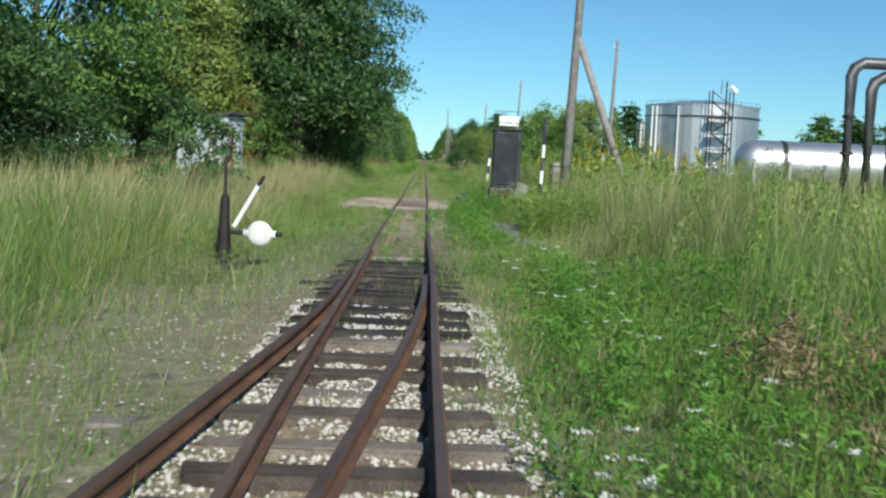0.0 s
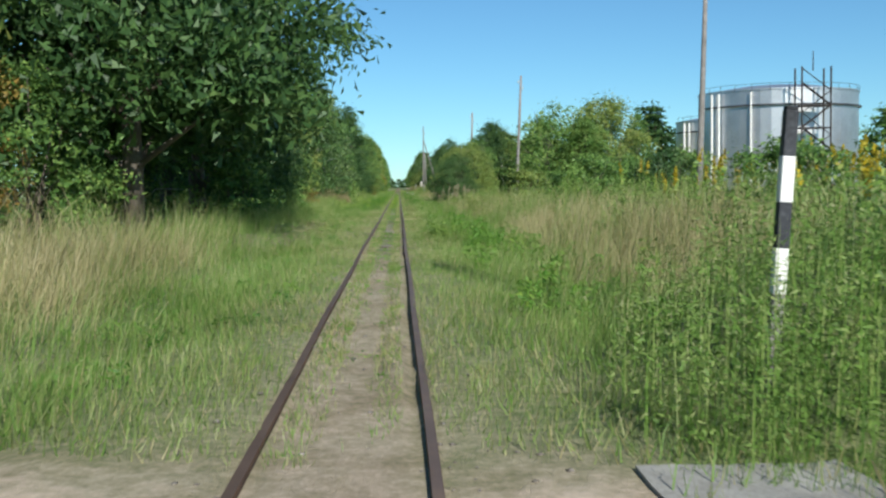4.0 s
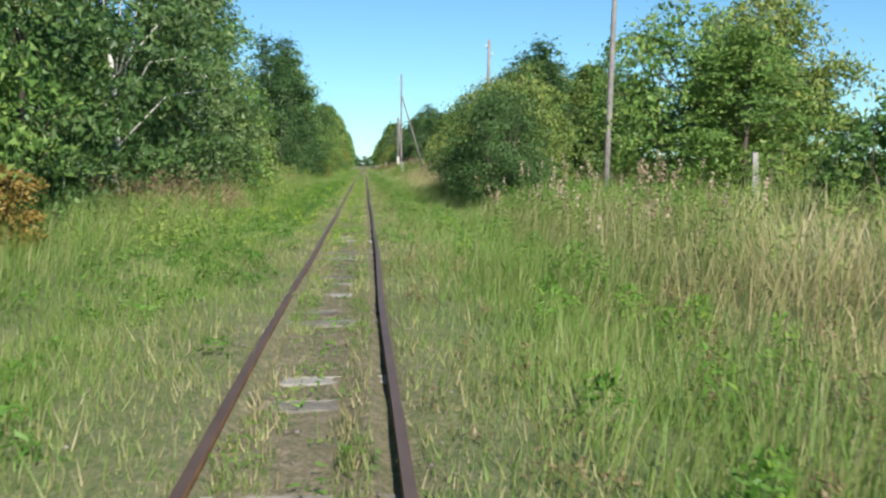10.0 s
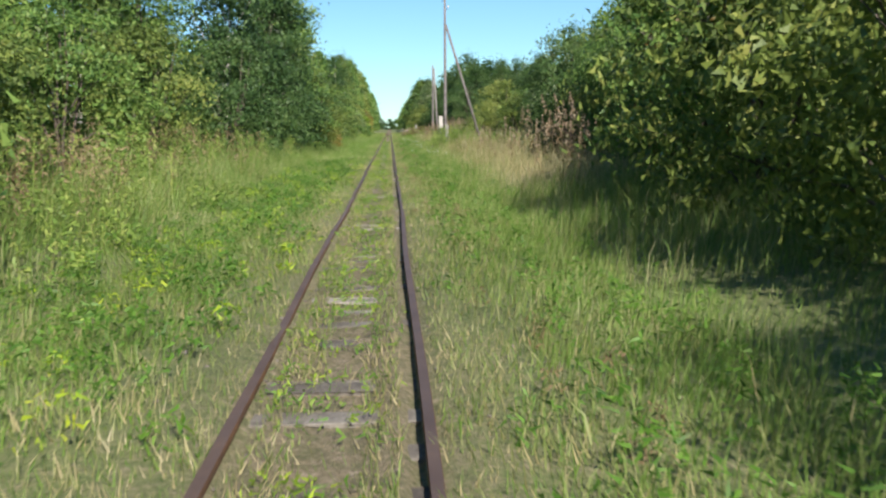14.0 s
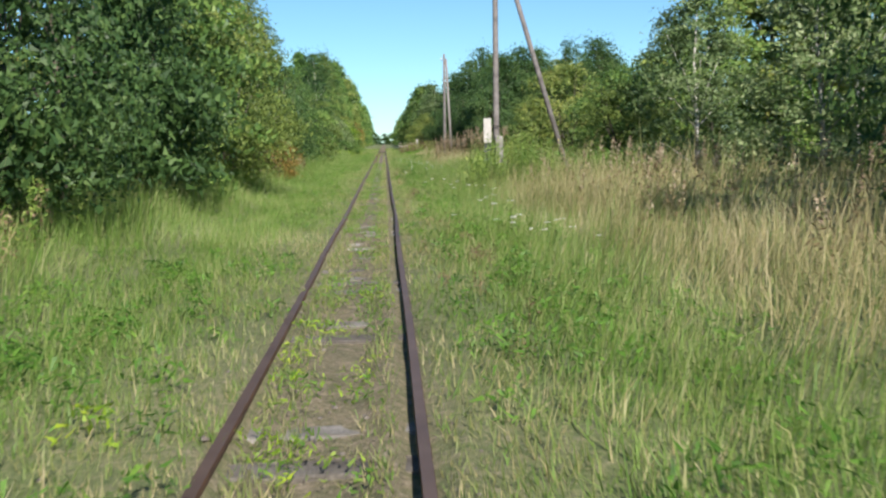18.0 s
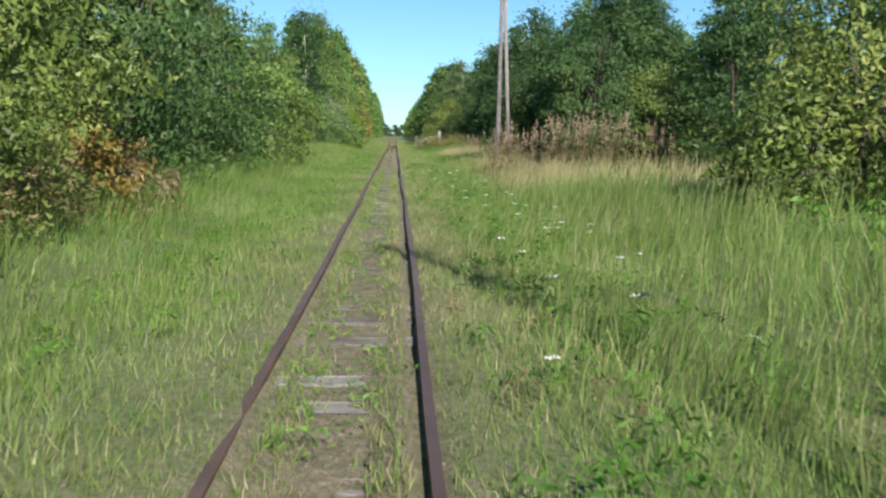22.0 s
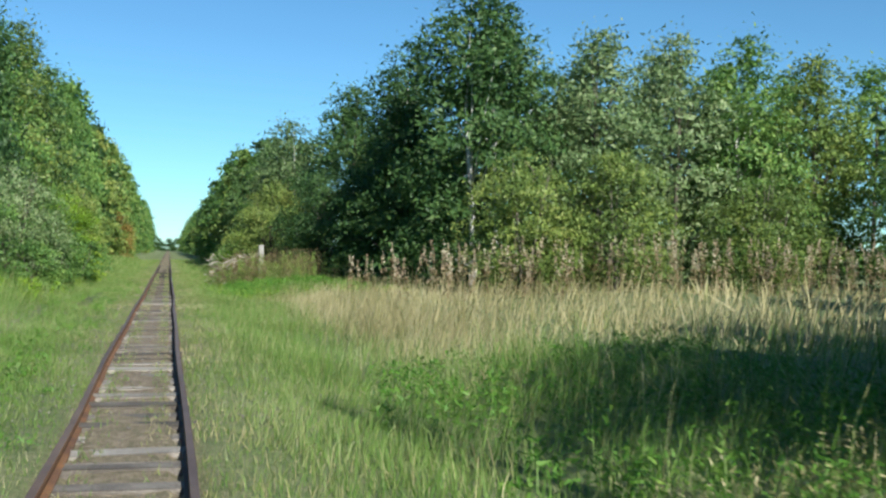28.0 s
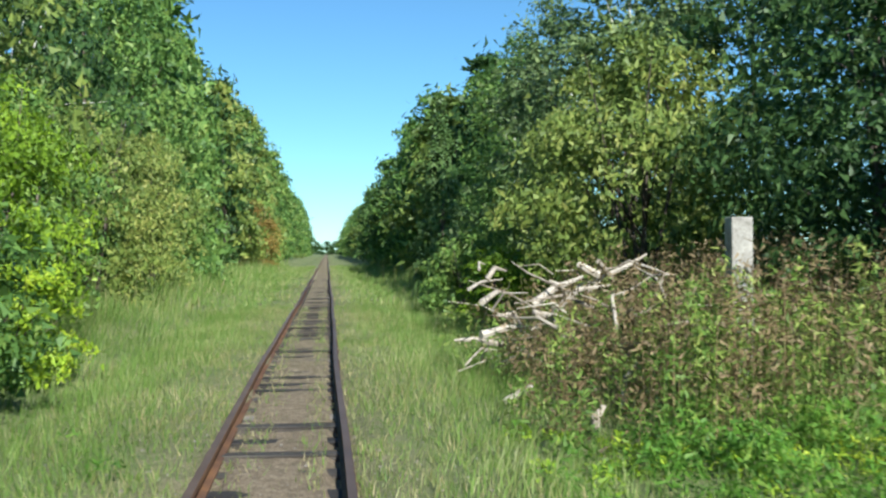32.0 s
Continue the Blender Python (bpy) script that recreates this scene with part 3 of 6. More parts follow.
def build_switch():
    """The turnout at the start: a second track that comes in from behind on the left and ends in two blades."""
    t = thing("turnout", pose(0, 0, 0), "rusty turnout whose second pair of rails joins from one side", "railway switch")
    t["kind"] = "structure"

    def off(y):
        return -0.070 - 0.37 * max(0.0, (10.2 - y) / 6.0) ** 1.35 if y < 10.2 else -0.070 + 0.030 * min(1, (y - 10.2) / 4)
    ys = list(np.arange(-8, 12.7, 0.6))
    a = rail(t, [(-GAUGE_X + off(y), y) for y in ys])
    a["label"] = "rusty diverging rail"
    yc = list(np.arange(-8, 12.0, 0.6))
    c = rail(t, [(GAUGE_X + off(y), y) for y in yc])
    c["label"] = "rusty switch blade against the running rail"
    for k in range(9):
        y = -2.2 + k * 0.56 * 2
        bm = box(bmesh.new(), -1.35, y - 0.1, -0.31, -0.5, y + 0.1, -0.165, 0.01)
        part("sleeper", bm, TIMBER, t)
    bm = bmesh.new()
    tube(bm, [(-0.5, 12.6, -0.12), (0.4, 12.6, -0.12)], [0.018, 0.018], 8)
    part("point_rod", bm, IRON, t, "dark iron point rod across the track")
    bm = bmesh.new()
    box(bm, -1.0, 11.9, -0.28, 0.72, 12.15, -0.15, 0.01)
    box(bm, -0.95, 12.95, -0.28, 0.7, 13.2, -0.155, 0.01)
    part("switch_timbers", bm, OILED, t, "oil-blackened long timbers")


build_switch()


def scatter_stones(name, label, n, x0, x1, y0, y1, size, mat, seed, z=0.0):
    rng = np.random.default_rng(seed)
    base = np.array([[1, 0, 0], [-1, 0, 0], [0, 1, 0], [0, -1, 0], [0, 0, 1], [0, 0, -1]], dtype=float)
    tri = np.array([[0, 2, 4], [2, 1, 4], [1, 3, 4], [3, 0, 4], [2, 0, 5], [1, 2, 5], [3, 1, 5], [0, 3, 5]])
    x, y = rng.uniform(x0, x1, n), rng.uniform(y0, y1, n)
    p = np.stack([x, y, height_at(x, y) + z + 0.004], 1)
    s = size * rng.uniform(0.5, 1.6, (n, 1, 1)) * rng.uniform(0.6, 1.3, (n, 6, 3))
    a = rng.uniform(0, 6.28, n)
    v = base[None] * s
    vx = v[..., 0] * np.cos(a)[:, None] - v[..., 1] * np.sin(a)[:, None]
    vy = v[..., 0] * np.sin(a)[:, None] + v[..., 1] * np.cos(a)[:, None]
    v = np.stack([vx, vy, v[..., 2] * 0.5], -1) + p[:, None]
    loops = (np.arange(n)[:, None, None] * 6 + tri[None]).ravel()
    me = mesh_np(name, v.reshape(-1, 3), np.full(n * 8, 3), loops, mat)
    tagged(new(name, me), label, "stones", kind="stuff")


scatter_stones("ballast", "pale broken stone ballast between the sleepers", 10500, -0.85, 0.95, 0.5, 10.6, 0.018, GRAVEL, 3)
scatter_stones("ballast", "pale broken stones beside the turnout", 900, -2.6, -0.7, 2, 13, 0.015, GRAVEL, 4)
scatter_stones("gravel", "small stones scattered along the track bed", 2600, -1.0, 1.0, 14, 250, 0.016, GRAVEL, 5)
scatter_stones("gravel", "small stones by the old crossing", 2200, -1.9, 1.5, 222, 256, 0.013, GRAVEL, 6)


# ---- trees ----
def crown_mesh(name, seed, h, r, z0, n, leaf, clumps, mat, shape="round", three=True):
    """A crown of leaf clumps with gaps between them; returns the mesh and the clumps' middles."""
    rng = np.random.default_rng(seed)
    u = rng.uniform(0.02, 1, clumps)
    a = rng.uniform(0, 2 * math.pi, clumps)
    if shape == "round":
        env = np.sqrt(np.clip(1 - (1.75 * u - 0.72) ** 2, 0.02, 1))
    elif shape == "tall":
        env = np.sqrt(np.clip(1 - (1.5 * u - 0.5) ** 2, 0.02, 1)) * (1.05 - 0.45 * u)
    else:
        env = 1.02 - u
    rad = r * env * rng.uniform(0.35, 1.0, clumps) ** 0.5
    mid = np.stack([rad * np.cos(a), rad * np.sin(a), z0 + (h - z0) * u * 0.94], 1)
    cr = (0.17 + 0.2 * rng.random(clumps) ** 1.5) * r * (0.7 + 0.3 * env)
    if shape == "cone":
        cr *= 0.6
    share = cr ** 2 * rng.uniform(0.5, 1.3, clumps)
    k = rng.choice(clumps, n, p=share / share.sum())
    d = rng.normal(size=(n, 3))
    d[:, 2] = np.where(rng.random(n) < 0.72, np.abs(d[:, 2]), d[:, 2])
    d /= np.linalg.norm(d, axis=1, keepdims=True)
    p = mid[k] + d * (cr[k] * rng.uniform(0.25, 1.1, n) ** 0.55)[:, None] * np.array([1.12, 1.12, 0.62])
    away = np.hypot(p[:, 0], p[:, 1]) / r
    p[:, 2] -= 0.1 * r * away ** 2                   # sprays droop outwards
    tip = rng.random(n) < 0.10                       # loose twigs that break the outline
    p[tip] += d[tip] * (rng.uniform(0.1, 0.5, tip.sum()) * 0.32 * r)[:, None] + np.array([0, 0, 0.05 * h]) * rng.random((tip.sum(), 1))
    p[:, 2] = np.maximum(p[:, 2], 0.1)
    out = p - np.array([0, 0, (z0 + h) / 2])
    out /= np.linalg.norm(out, axis=1, keepdims=True) + 1e-6
    deep = n // 6                                   # broad sprays deep in the crown, which keep the light out
    k = rng.integers(0, clumps, deep)
    q = mid[k] * np.array([0.66, 0.66, 0.93]) + rng.normal(size=(deep, 3)) * (cr[k] * 0.35)[:, None]
    q[:, 2] = np.maximum(q[:, 2], 0.15)
    return mesh_np(name, *joined([leaf_quads(rng, p, leaf, out * 0.8, 1.5, three), leaf_quads(rng, q, leaf * 1.5, None, 1.4, three)]), mat), mid


def wood_bm(seed, h, r0, mid, limbs, stems=1, spread=0.0):
    rng = random.Random(seed)
    bm = bmesh.new()
    tops = []
    for s in range(stems):
        a = rng.uniform(0, 6.28)
        lean = Vector((math.cos(a), math.sin(a), 0)) * (spread if stems > 1 else 0.15)
        pts = [Vector((0, 0, -0.25)) + lean * 0.12, lean * 0.3 + Vector((0, 0, h * 0.25)), lean * 0.7 + Vector((rng.uniform(-0.15, 0.15), rng.uniform(-0.15, 0.15), h * 0.55)), lean + Vector((0, 0, h * 0.9))]
        rr = r0 * (1 if stems == 1 else 0.6)
        tube(bm, pts, [rr * 1.25, rr, rr * 0.6, rr * 0.12], 7)
        tops.append(pts)
    for k in range(limbs):
        m = Vector(mid[rng.randrange(len(mid))])
        pts = rng.choice(tops)
        z = max(min(m.z * rng.uniform(0.4, 0.75), h * 0.7), 0.15)
        f = z / (h * 0.9)
        start = pts[0].lerp(pts[3], f)
        tube(bm, [start, start.lerp(m, 0.5) + Vector((0, 0, 0.08 * h * rng.random())), m], [r0 * 0.42 * (1 - f * 0.5), r0 * 0.26, r0 * 0.06], 5)
    return bm


def make_tree(name, label, seed, h, r, z0, n, leaf, clumps, mat, bark, shape="round", r0=0.15, limbs=12, stems=1, spread=0.0):
    t = thing(name, pose(0, 0, -60), label, "bush" if "bush" in name else "tree")
    me, mid = crown_mesh("crown", seed, h, r, z0, n, leaf, clumps, mat, shape)
    part("trunk", wood_bm(seed, h, r0, mid, limbs, stems, spread), bark, t, smooth=True)
    new("crown", me).parent = t
    return t


BASE = {
    "big": [make_tree("alder_tree", "", 11 + k, 12, 4.3, 2.0, 21000, 0.14, 150, LEAF_GREEN, BARK, "round", 0.2, 20) for k in range(2)],
    "tall": [make_tree("birch_tree", "", 21 + k, 9, 2.5, 0.2, 9600, 0.104, 110, LEAF_GREEN, BIRCHBARK if k == 2 else BARK, "tall", 0.075, 12) for k in range(3)],
    "bush": [make_tree("willow_bush", "", 31 + k, 4, 1.9, 0.12, 9000, 0.07, 90, LEAF_GREEN, BARK, "round", 0.06, 12, 5, 0.9) for k in range(3)],
    "arch": [make_tree("willow_bush", "", 81 + k, 4.2, 2.1, 0.5, 12500, 0.062, 90, LEAF_GREEN, BARK, "round", 0.045, 14, 6, 0.8) for k in range(2)],
    "low": [make_tree("low_bush", "", 41 + k, 2, 1.2, 0.05, 3800, 0.07, 44, LEAF_GREEN, BARK, "round", 0.035, 8, 5, 0.6) for k in range(2)],
    "far": [make_tree("tree", "", 51 + k, 10, 2.9, 0.3, 3500, 0.26, 70, LEAF_GREEN, BARK, "tall", 0.14, 5) for k in range(3)],
    "spruce": [make_tree("spruce_tree", "", 61 + k, 8, 1.9, 0.3, 5000, 0.15, 130, NEEDLES, BARK, "cone", 0.1, 6) for k in range(2)],
}
SIZE = {"big": (12, 4.3), "tall": (9, 2.5), "bush": (4, 1.9), "arch": (4.2, 2.1), "low": (2, 1.2), "far": (10, 2.9), "spruce": (8, 1.9)}
HUES = {"g": (LEAF_GREEN, "green"), "d": (LEAF_DARK, "dark green"), "o": (LEAF_OLIVE, "olive green"), "w": (LEAF_WILLOW, "grey-green"), "y": (LEAF_YELLOW, "yellowing"), "r": (LEAF_ORANGE, "russet"), "n": (NEEDLES, "blue-green")}
KINDS = {"big": "spreading alder tree with a full crown over dark shade", "tall": "slender tree with a ragged crown", "arch": "arching bush over deep shade", "bush": "bush of many stems with dense foliage", "low": "low bush among the grass", "far": "tree in the row along the line", "spruce": "pointed spruce with short drooping boughs"}
tree_rng = random.Random(77)


def plant(kind, hue, x, y, h, r=None, where=""):
    base = tree_rng.choice(BASE[kind])
    h0, r0 = SIZE[kind]
    s = (r / r0) if r else h / h0
    z = float(height_at(x, y)) - 0.03
    t = copy_thing(base, pose(x, y, z, 0, 0, tree_rng.uniform(0, 360)) @ Matrix.Diagonal((s, s, h / h0, 1)))
    mat, word = HUES[hue]
    for c in t.children:
        if c.name.startswith("crown"):
            c.material_slots[0].link = "OBJECT"
            c.material_slots[0].material = mat
    return tagged(t, f"{word} {KINDS[kind]}" + (f" {where}" if where else ""), "bush" if kind in ("bush", "arch", "low") else "tree", "trees and bushes along the line")


def plant_all(kind, rows):
    for row in rows.split(";"):
        f = row.split()
        plant(kind, f[0], *[float(v) for v in f[1:]])


# left of the line, then right of it: hue, x, y, height, crown radius
plant_all("big", "d -15 33 11 4; g -14 42 12 4.3; o -12.5 51 11.5 4; d -10.2 58 13 4.5; d -6.0 65 14 4.9; g -9 75 13.5 4.4; w -8.6 82 12 3.8; d -11 80 11 4")
plant_all("big", "d -6.2 57.5 14 4.9")
plant_all("tall", "o -9.6 50 8 2.4; g -7.6 62 8 2.2; o -6.2 85 8 2.4; g -8 90 9 2.6; d -6.4 97 9 2.6; d -5.8 103 9.4 2.7; w -5.2 109 8.8 2.4; g -5.3 114 8.6 2.4; o -9 106 9.5 2.6")
plant_all("tall", "g -10 121 7.5 2.5; d -9.6 127 8 2.5; g -9.4 133 8.2 2.5; o -9 140 8.4 2.5; g -8.6 147 8.6 2.5; d -6.2 151 10 2.6; d -5.4 157 10.5 2.7; g -5.2 164 10.5 2.7; d -6.4 171 10.5 2.7")
plant_all("tall", "o -8 178 9 2.5; o -7.4 185 9.5 2.6; o -7.2 192 9.5 2.5; o -7 199 9.5 2.5; o -7.2 207 9.5 2.5; g -11 224 9 2.6; d -10.5 236 9 2.6; g -8.6 247 9 2.6")
plant_all("tall", "d -7 257 11 2.7; g -7.2 263 11.5 2.7; o -6.6 268 12 2.7; d -6.8 274 12 2.7; g -6.4 281 12 2.7; g -6.6 289 12 2.8")
plant_all("bush", "g -8 55 4 2; g -6.8 100 4.4 1.6; g -6.4 92 4 2; o -7.2 118 4 2; o -7.6 125 4 2; g -7 131 4.2 2; o -6.6 138 4.2 2; d -5.4 146 4.4 1.9")
plant_all("arch", "d -5.5 70 4.8 2.1; d -5.3 74 5 2; d -4.9 152 4.8 2; d -4.6 159 5 1.9; o -3.7 165.5 4.1 1.7; d -4.9 195.5 5 2; d 6.6 259.5 4.6 2.1; d 9 257.5 5 2.3; d 6.1 217.2 4.6 1.9; d 8.6 217.5 5 2")
plant_all("bush", "o -5 171 4.8 1.8; o -4.2 179 2.6 1.3; o -5.2 182 4.6 1.9; d -5 189 5 2; g -4.6 201 4.4 1.9; o -4.2 206 4.2 1.7; o -6 212 4.6 2; w -7.6 230 4 2; g -5.4 246 3.8 1.7; w -4.6 251 4 1.7")
plant_all("bush", "g -4.1 255 3.2 1.4; y -3.9 262 3.6 1.3; g -4.6 266 4 1.6; o -4.6 272 4.4 1.6; o -4.6 280 4.6 1.6; r -4.8 330 5 1.7")
plant_all("bush", "d -12.5 37 4.6 2.4; d -15.5 36 5 2.6; d -18 35 5 2.6; g -13.5 43 4.6 2.2; r -9.6 54 5 1.8; d -11 48 4.6 2.2; d -8.6 61 4.4 2; g -6.4 76 5.4 2; g -5.8 80.5 5 1.8; o -5.6 86 6 1.9; g -6 91 6.4 2; d -21 36 5 2.8")
plant_all("bush", "d 10.4 255 4.6 2.2; d 9.6 253.5 4.2 1.9")
plant_all("low", "g -3.0 257.5 1.8 1.05; g -3.2 252 1.6 0.9; g -3.6 247.5 1.5 0.9; g -4.4 63 2.2 1.2; g -4.6 79 1.8 1.2; r -4.6 90 1.2 0.8; r -3.5 176 1.5 1; r -4.3 183 1.6 1.1; y -3.0 260 1.3 0.8; d -5.2 27 2.3 1.15")
plant_all("arch", "d 4.2 107.4 3.5 1.8; d 3.9 105.3 3.2 1.35; d 7 128.5 5 2; d 7.7 133.5 5.4 2.2; g 8 138.5 5.4 2.2; o 8.2 143 5 2")
plant_all("bush", "o 5.4 111 4.4 1.8; o 4.9 115 4.2 1.7; o 4.9 119.4 4.3 1.8; g 5.6 124 4.4 1.9; o 6.2 116.5 4.4 1.6; g 6.6 121 5 1.7; r 6.6 126 4.4 1.8")
plant_all("tall", "g 14.5 116 6.4 2.9; d 8 123.5 6.6 2.2; d 8.8 131.5 6.8 2.7; d 9.2 136.5 7 2.7; d 9.4 141 6.8 2.6; d 10 139 7 2.5; o 9.4 128 6 2.4")
plant_all("tall", "w 10.4 152 6.4 2.1; w 12.4 157 6.6 2; w 10.6 163 6.2 2; g 13.6 168 7 2.3; w 9.8 171 6 2; g 12 177 7 2.3; d 11.5 205 7.4 1.9; d 9 212.4 7 2.2; g 8.4 216 7.2 2.4; d 8.2 210.5 7 2.2; d 11 215 7.4 2.4; d 14 207 7.4 2.4; d 11.6 219 8 2.5; d 9.8 214 7.6 2.5; d 7.4 213.2 6.4 1.9")
plant_all("tall", "d 10 249 10.6 3; d 11 249.5 10 2.8; w 14.2 248.5 9 2.7; w 17.4 249.5 9.4 2.7; g 20.6 250.5 9.6 2.7; o 23.8 251 9 2.7; d 8.6 254.5 7.4 2.4; d 9.4 256 9.8 2.8; g 27 252 9 2.8; w 12.6 253 9.4 2.8; w 15.8 254 9.2 2.8; w 19 254.5 9.4 2.8; w 22.2 255 9.4 2.8; g 25.4 255.5 9.2 2.8; d 10.5 263 9 2.8; d 13.5 261 9 2.8; d 16.4 258 9 2.8; d 9 270 9 2.8; w 6.2 270 8 2.5; w 6 276 7.8 2.4; g 6.2 282 8 2.4; d 8.4 264 9 2.8")
plant_all("bush", "d 7.2 207.6 5.2 1.7; d 7.4 210.4 5.4 1.7; d 8 212 5.2 1.7; d 7.6 211 5.4 1.8; d 7.6 217 5.2 1.6; d 7.2 149 5 1.9; g 13 119.5 7.8 3.8; o 17.2 120.5 8.2 3.7; o 8.2 186 4.4 2; o 9.6 208 3.8 1.8; o 10 243.5 4.2 1.7; o 13 244 4.2 1.9; o 18.5 245 3.8 1.9; o 4.7 263.5 4.4 1.7; o 5.6 268 4.6 1.8; g 4.9 273 3.6 1.6; y 7.4 212 3.2 1.2; g 11 149 3.6 1.8; o 8.2 174 3 1.6; g 9.8 182 4 2; d 7.4 147 3.4 1.6")
plant_all("low", "g 10.2 86.5 2.4 1.5; g 12.2 88.5 2.6 1.6; d 14 86 2.7 1.7; g 16 90 2.8 1.7; g 3.3 272 1.8 1; y 3.4 268 1.5 0.9; g 7 69 1.8 1.3; o 6.2 81 1.7 1.2; g 7.4 50 1.6 1.2; g 9 93 1.8 1.3; o 6.5 185 2 1.2")
plant_all("tall", "g 17 128 8.4 1.6; d 19.5 131 8.8 1.7; g 22.5 134 8.4 1.6; g 13.5 135 7.6 1.6")
plant_all("spruce", "n 4.4 288 7 1.2; n 5.6 298 6.5 1.2")
for side, xs, h in ((-1, 6.5, 13), (1, 6.4, 9)):
    y = 292
    while y < 620:
        plant("far", tree_rng.choice("gdog"), side * (xs + tree_rng.uniform(-0.6, 0.8)), y, h * tree_rng.uniform(0.85, 1.1), 2.7)
        if tree_rng.random() < 0.5:
            plant("far", tree_rng.choice("gdo"), side * (xs + 4 + tree_rng.uniform(-1, 1)), y + 2, h * tree_rng.uniform(0.9, 1.15), 3)
        y += tree_rng.uniform(4.5, 7.5) * (1 + (y - 292) / 200)
for k in range(9):        # the end of the straight
    plant("far", "d", -16 + 4 * k, 720 + tree_rng.uniform(-30, 30), tree_rng.uniform(4, 7), 3.5)
for k in range(34):       # woods behind the first row on the left
    plant("far", tree_rng.choice("gdogo"), -13 - tree_rng.uniform(0, 7), 84 + k * 6.2, tree_rng.uniform(8, 10.5), 3.2)
for k in range(20):       # woods farther off on the right
    plant("far" if k < 9 else "tall", tree_rng.choice("gdog" if k < 9 else "gdwg"), 15 + tree_rng.uniform(0, 8) + (5 if k > 13 else 0), 150 + k * 6, tree_rng.uniform(6.5, 8.5), 3.2)
for k in range(16):       # wood edge behind the tank yard
    plant("far", tree_rng.choice("gdg"), 26 + k * 5, 150 + tree_rng.uniform(-6, 10), tree_rng.uniform(7, 9.5), 3.8)
for k in range(5):
    plant("far", "d", 38 + k * 4, 96 + tree_rng.uniform(-3, 3), tree_rng.uniform(5.5, 7), 3.6)
for family in BASE.values():
    for t in family:
        for o in (*t.children, t):
            bpy.data.objects.remove(o)


# ---- grass and herbs ----
SLABS = ((1.45, 2.25, 32.9, 34.0), (1.24, 2.5, 28.0, 32.2), (1.25, 1.72, 26.6, 27.5), (1.25, 2.2, 19.3, 23.1), (1.3, 2.4, 17.6, 19.0))


def sward(y0, y1, seed, thin=1.0):
    """Grass of one stretch: short and worn at the rails, tall beyond, drier on the open banks."""
    rng = np.random.default_rng(seed)
    xs, ys, ws = [], [], []
    for a, b, dens, w in ((0.0, 0.36, 200, 0.005), (0.44, 1.0, 380, 0.0055), (1.0, 2.3, 420, 0.007), (2.3, 5.0, 250, 0.008), (5.0, 12.0, 30, 0.022), (12.0, 26.0, 5, 0.07)):
        for s in (-1, 1):
            n = int((b - a) * (y1 - y0) * dens * thin)
            x = s * rng.uniform(a, b, n)
            xs.append(x), ys.append(rng.uniform(y0, y1, n)), ws.append(np.full(n, w / thin ** 0.7))
    x, y, w = np.concatenate(xs), np.concatenate(ys), np.concatenate(ws)
    ax = np.abs(x)
    patch = wobble(x, y, 0.55) + 0.5 * wobble(x + 9, y, 1.7)
    h = 0.12 + 0.08 * smooth_step(0.45, 1.0, ax) + 0.18 * smooth_step(1.0, 2.2, ax) + 0.34 * smooth_step(2.2, 3.8, ax)
    keep = np.ones(len(x), dtype=bool)
    left, right = x < 0, x > 0
    # worn places: ballast and stones at the turnout, the sandy crossing, the slabs, the mown strip
    bare = left * (1 - smooth_step(12, 24, y)) * (1 - smooth_step(2.2, 3.4, ax)) * (0.78 + 0.3 * wobble(x, y, 0.8))
    bare = np.maximum(bare, smooth_step(24, 26.5, y) * (1 - smooth_step(34, 37, y)) * (x > -1.6) * (x < 1.5) * 0.85)
    bare = np.maximum(bare, smooth_step(17, 19, y) * (1 - smooth_step(23.5, 25, y)) * (x > 1.0) * (x < 3.2) * 0.75)
    bare = np.maximum(bare, left * smooth_step(51, 55, y) * (1 - smooth_step(69, 75, y)) * (ax < 3.6) * (0.75 + 0.2 * wobble(x, y, 0.9)))
    bare = np.maximum(bare, left * smooth_step(229, 233, y) * (1 - smooth_step(243, 247, y)) * (ax < 2.6) * 0.6)
    bare = np.maximum(bare, (ax < 0.4) * np.clip(0.92 - 0.6 * smooth_step(0.1, 0.34, ax) - 0.2 * smooth_step(40, 110, y) * (1 - smooth_step(205, 220, y)) + 0.35 * wobble(x, y, 0.35) + 0.35 * smooth_step(203, 208, y), 0.1, 0.97) * np.where(y < 14, 1.0, 0.95))
    bare = np.maximum(bare, smooth_step(14, 16, y) * (1 - smooth_step(25, 27, y)) * (x > 0.44) * (x < 1.2) * (0.8 + 0.2 * wobble(x, y, 1.1)))
    keep &= rng.random(len(x)) > bare
    keep &= ~((ax < 0.44) & (ax > 0.355)) & ~((x > 0.285) & (x < 0.36)) & ~covered(x, y)
    # tall banks
    tall = right * (1 - smooth_step(44, 60, y)) * smooth_step(1.3, 3.2, x) * 0.30 + right * smooth_step(44, 60, y) * (1 - smooth_step(92, 102, y)) * (0.16 * smooth_step(0.9, 1.5, x) - 0.12 * smooth_step(2.6, 3.4, x))
    tall = tall - right * smooth_step(136, 142, y) * (1 - smooth_step(160, 170, y)) * smooth_step(2.4, 3.2, x) * 0.12
    tall = tall + right * smooth_step(140, 150, y) * (1 - smooth_step(168, 176, y)) * smooth_step(0.9, 1.6, x) * 0.12
    tall = tall + right * smooth_step(160, 163, y) * (1 - smooth_step(168, 171, y)) * smooth_step(1.8, 2.8, x) * 0.35
    tall = tall + left * (1 - smooth_step(44, 56, y)) * smooth_step(2.2, 3.6, ax) * 0.34
    h = h * (1 + 0.28 * patch) + tall
